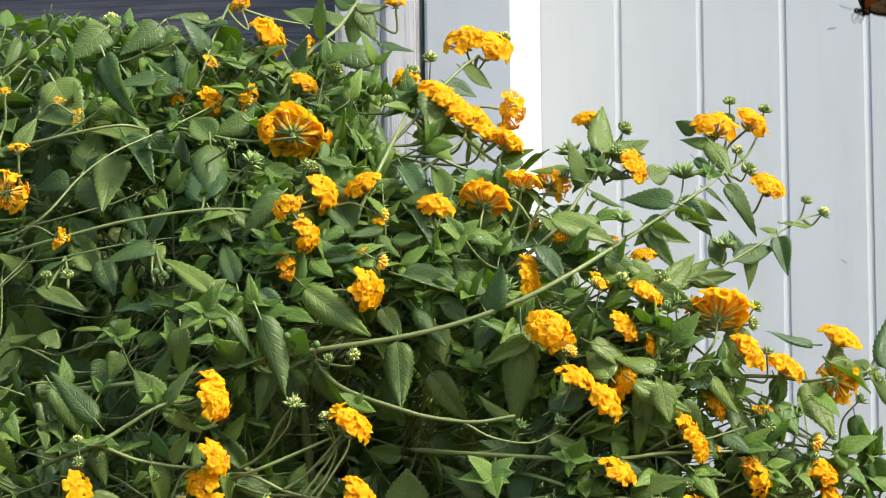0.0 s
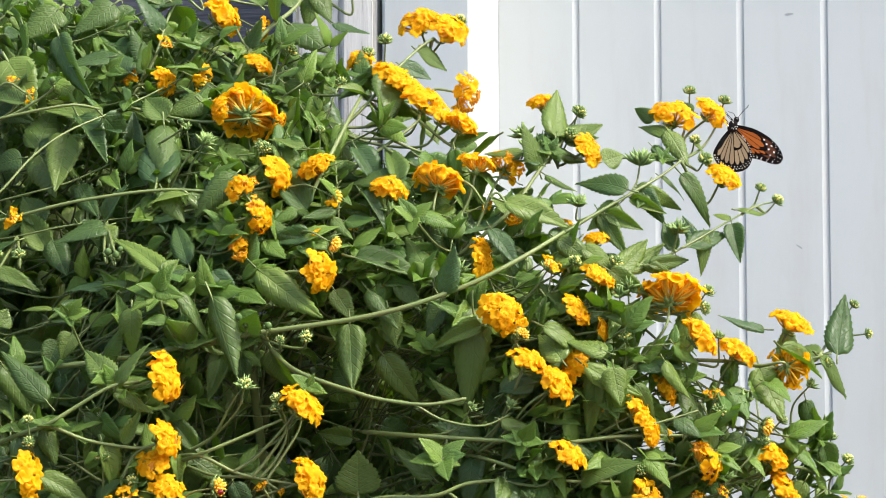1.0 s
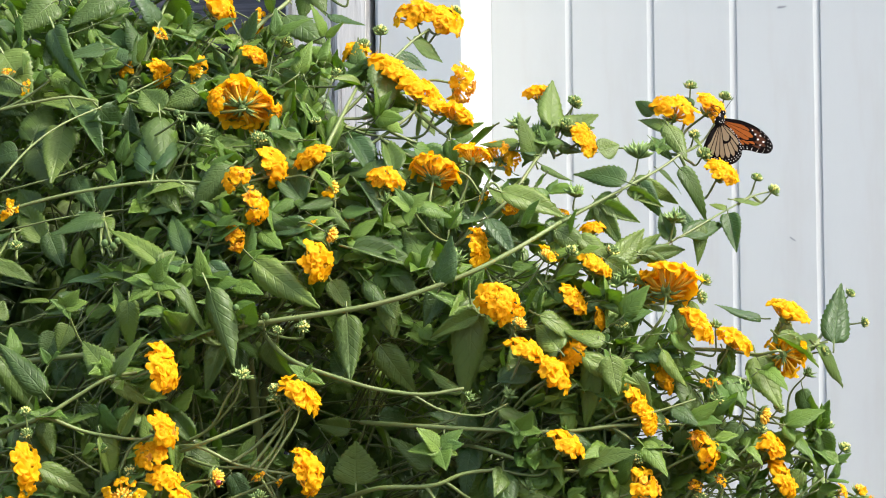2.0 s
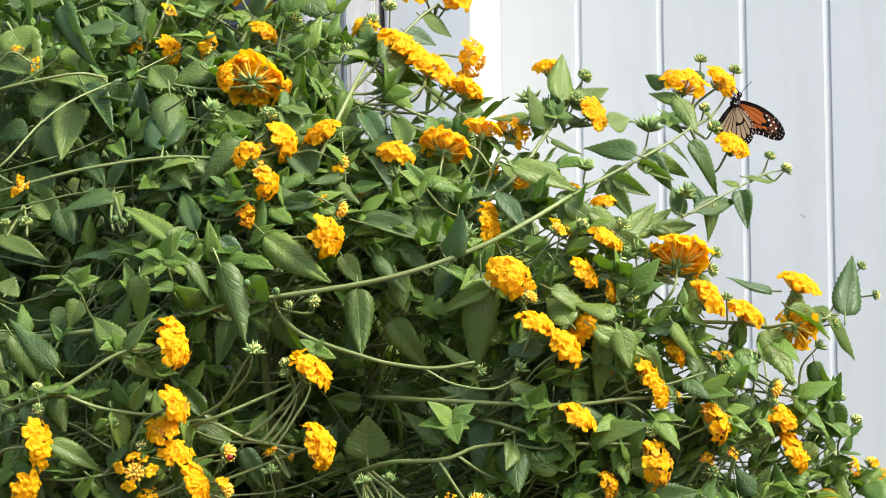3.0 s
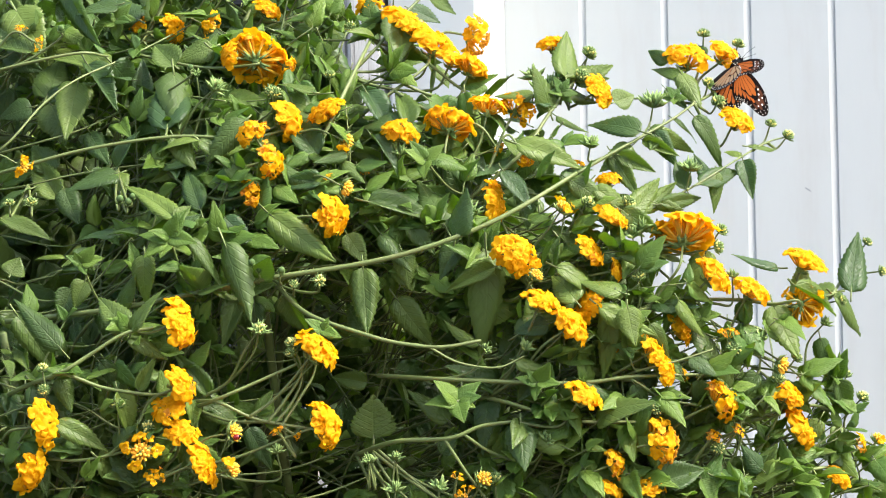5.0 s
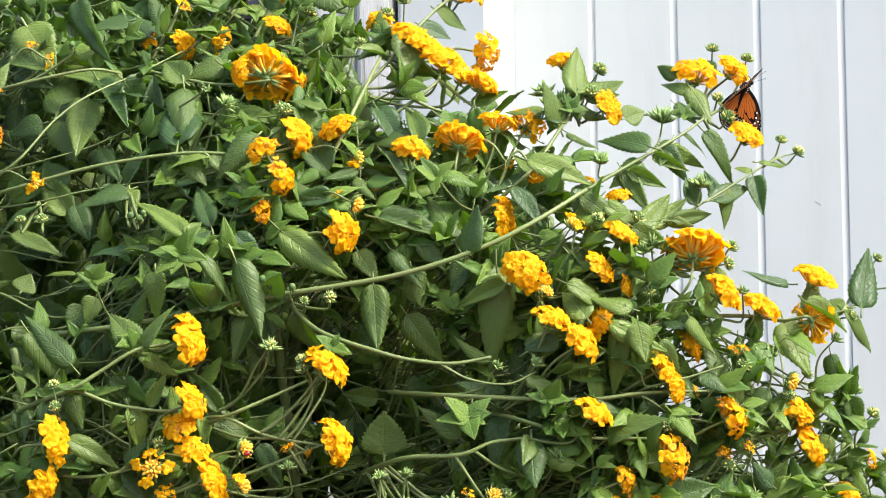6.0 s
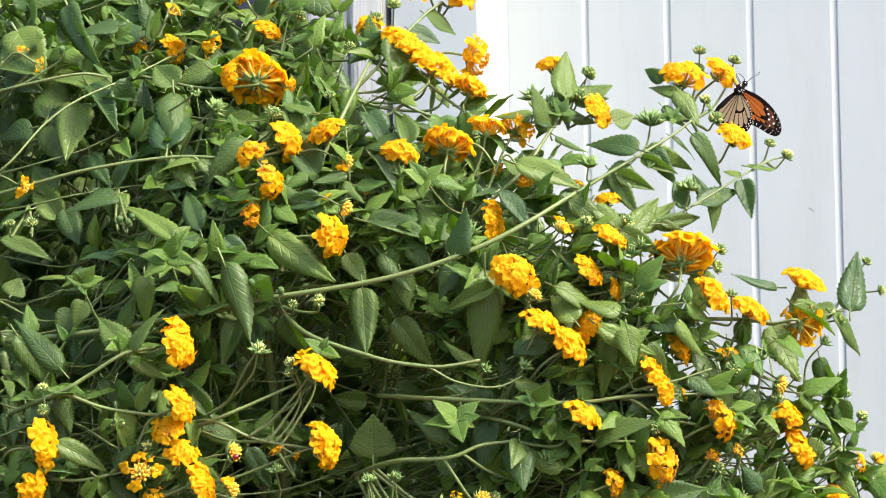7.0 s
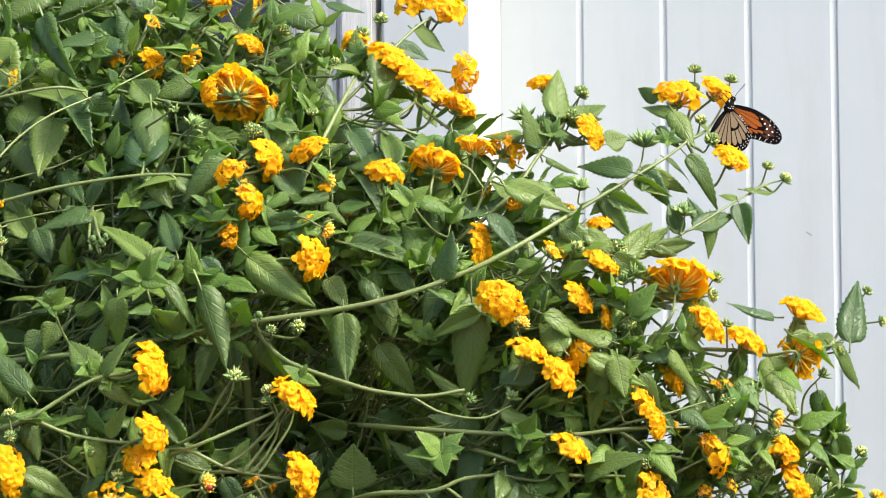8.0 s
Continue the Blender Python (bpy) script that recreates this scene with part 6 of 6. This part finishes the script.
def motions():
    # tip swings about its foot: seconds, degrees
    walk(tip.ob, [(t, pose(0.2548, -0.3856, 1.3775, 0, -a, 0)) for t, a in ((0, 4.33), (0.5, 2.28), (1, 2.15), (1.5, 0.28), (3, 0.02), (3.5, -0.00), (4, 2.03), (4.5, 0.57), (6, 1.25), (6.5, 0.98), (7, 1.95), (7.5, 1.76), (8, 2.53))])
    # drooping_tip swings about its foot: seconds, degrees
    walk(drooping_tip.ob, [(t, pose(0.2745, -0.3915, 1.3523, 0, -a, 0)) for t, a in ((0, -1.32), (1, -2.12), (1.5, -1.68), (3, -3.98), (3.5, -0.00), (4, -2.69), (4.5, -1.18), (6, -1.17), (6.5, -1.61), (7, -1.18), (7.5, -1.75), (8, -0.75))])
    # the butterfly: seconds, place, heading of the body, lean and turn of the back, opening of either pair of wings
    flight = [
        (0.0, 0.2967, 1.9050, 1.5635, 176, 20, 0, 52, 50),
        (0.1, 0.2916, 1.9050, 1.5324, 168, 35, 0, 62, 65),
        (0.2, 0.2678, 1.9050, 1.5051, 168, 98, 0, 28, 28),
        (0.3, 0.2345, 1.9050, 1.5038, 90, 26, 0, 25, 25),
        (0.4, 0.2295, 1.9050, 1.4765, 168, 78, 0, 30, 30),
        (0.5, 0.2287, 1.9050, 1.4637, 104, 5, 0, 6, 6),
        (0.6, 0.2259, 1.9050, 1.4630, 98, 4, 0, 3, 5),
        (0.7, 0.2287, 1.9050, 1.4630, 86, 4, 0, 3, 5),
        (0.8, 0.2267, 1.9050, 1.4636, 72, 6, 0, 6, 8),
        (1.0, 0.2284, 1.9050, 1.4633, 62, 5, 0, 4, 6),
        (1.2, 0.2320, 1.9050, 1.4573, 62, 5, 0, 6, 8),
        (1.4, 0.2274, 1.9050, 1.4596, 72, 4, 0, 3, 5),
        (1.5, 0.2266, 1.9050, 1.4575, 67, 5, 0, 6, 8),
        (1.6, 0.2225, 1.9050, 1.4588, 70, 4, 0, 3, 5),
        (2.2, 0.2219, 1.9050, 1.4603, 66, 5, 0, 5, 6),
        (2.8, 0.2221, 1.9050, 1.4601, 64, 5, 0, 4, 6),
        (3.0, 0.2259, 1.9050, 1.4539, 60, 5, 0, 4, 6),
        (3.5, 0.2263, 1.9050, 1.4579, 61, 5, 0, 4, 6),
        (3.8, 0.2257, 1.9050, 1.4577, 56, 12, -6, 12, 14),
        (4.0, 0.2256, 1.9050, 1.4611, 50, 24, -12, 25, 28),
        (4.2, 0.2243, 1.9050, 1.4579, 48, 20, -8, 20, 22),
        (4.5, 0.2244, 1.9050, 1.4634, 54, 24, -14, 26, 30),
        (4.7, 0.2221, 1.9050, 1.4654, 54, 26, -16, 30, 34),
        (5.2, 0.2222, 1.9050, 1.4626, 50, 26, -18, 52, 48),
        (5.8, 0.2215, 1.9050, 1.4573, 48, 24, -20, 73, 66),
        (6.0, 0.2218, 1.9050, 1.4593, 48, 24, -20, 67, 64),
        (6.1, 0.2237, 1.9050, 1.4588, 48, 26, -18, 54, 46),
        (6.2, 0.2248, 1.9050, 1.4596, 46, 26, -12, 28, 32),
        (6.4, 0.2252, 1.9050, 1.4582, 43, 14, -8, 14, 12),
        (6.6, 0.2260, 1.9050, 1.4580, 41, 6, 0, 5, 4),
        (6.8, 0.2263, 1.9050, 1.4575, 43, 5, 0, 4, 4),
        (7.0, 0.2259, 1.9050, 1.4604, 48, 5, 0, 4, 4),
        (7.2, 0.2233, 1.9050, 1.4646, 60, 5, 0, 4, 6),
        (7.5, 0.2221, 1.9050, 1.4630, 60, 5, 0, 4, 6),
        (7.8, 0.2205, 1.9050, 1.4642, 62, 5, 0, 4, 6),
        (8.0, 0.2200, 1.9050, 1.4641, 63, 5, 0, 4, 6),
    ]
    walk(fly, [(t, pose(x, y, z) @ Matrix(((math.cos(radians(h)), 0, math.sin(radians(h)), 0), (0, -1, 0, 0), (math.sin(radians(h)), 0, -math.cos(radians(h)), 0), (0, 0, 0, 1))) @ pose(0, 0, 0, -lean) @ pose(0, 0, 0, 0, 0, turn)) for t, x, y, z, h, lean, turn, a, b in flight])
    for (side, kind), w in wings.items():
        sgn, off = (1, 0.0006) if side == "near" else (-1, 0.0006)
        off = 0.0013 if kind == "hindwing" else off
        walk(w, [(t, pose(0, sgn * off, 0, -sgn * (a if side == "near" else b))) for t, x, y, z, h, lean, turn, a, b in flight])


motions()
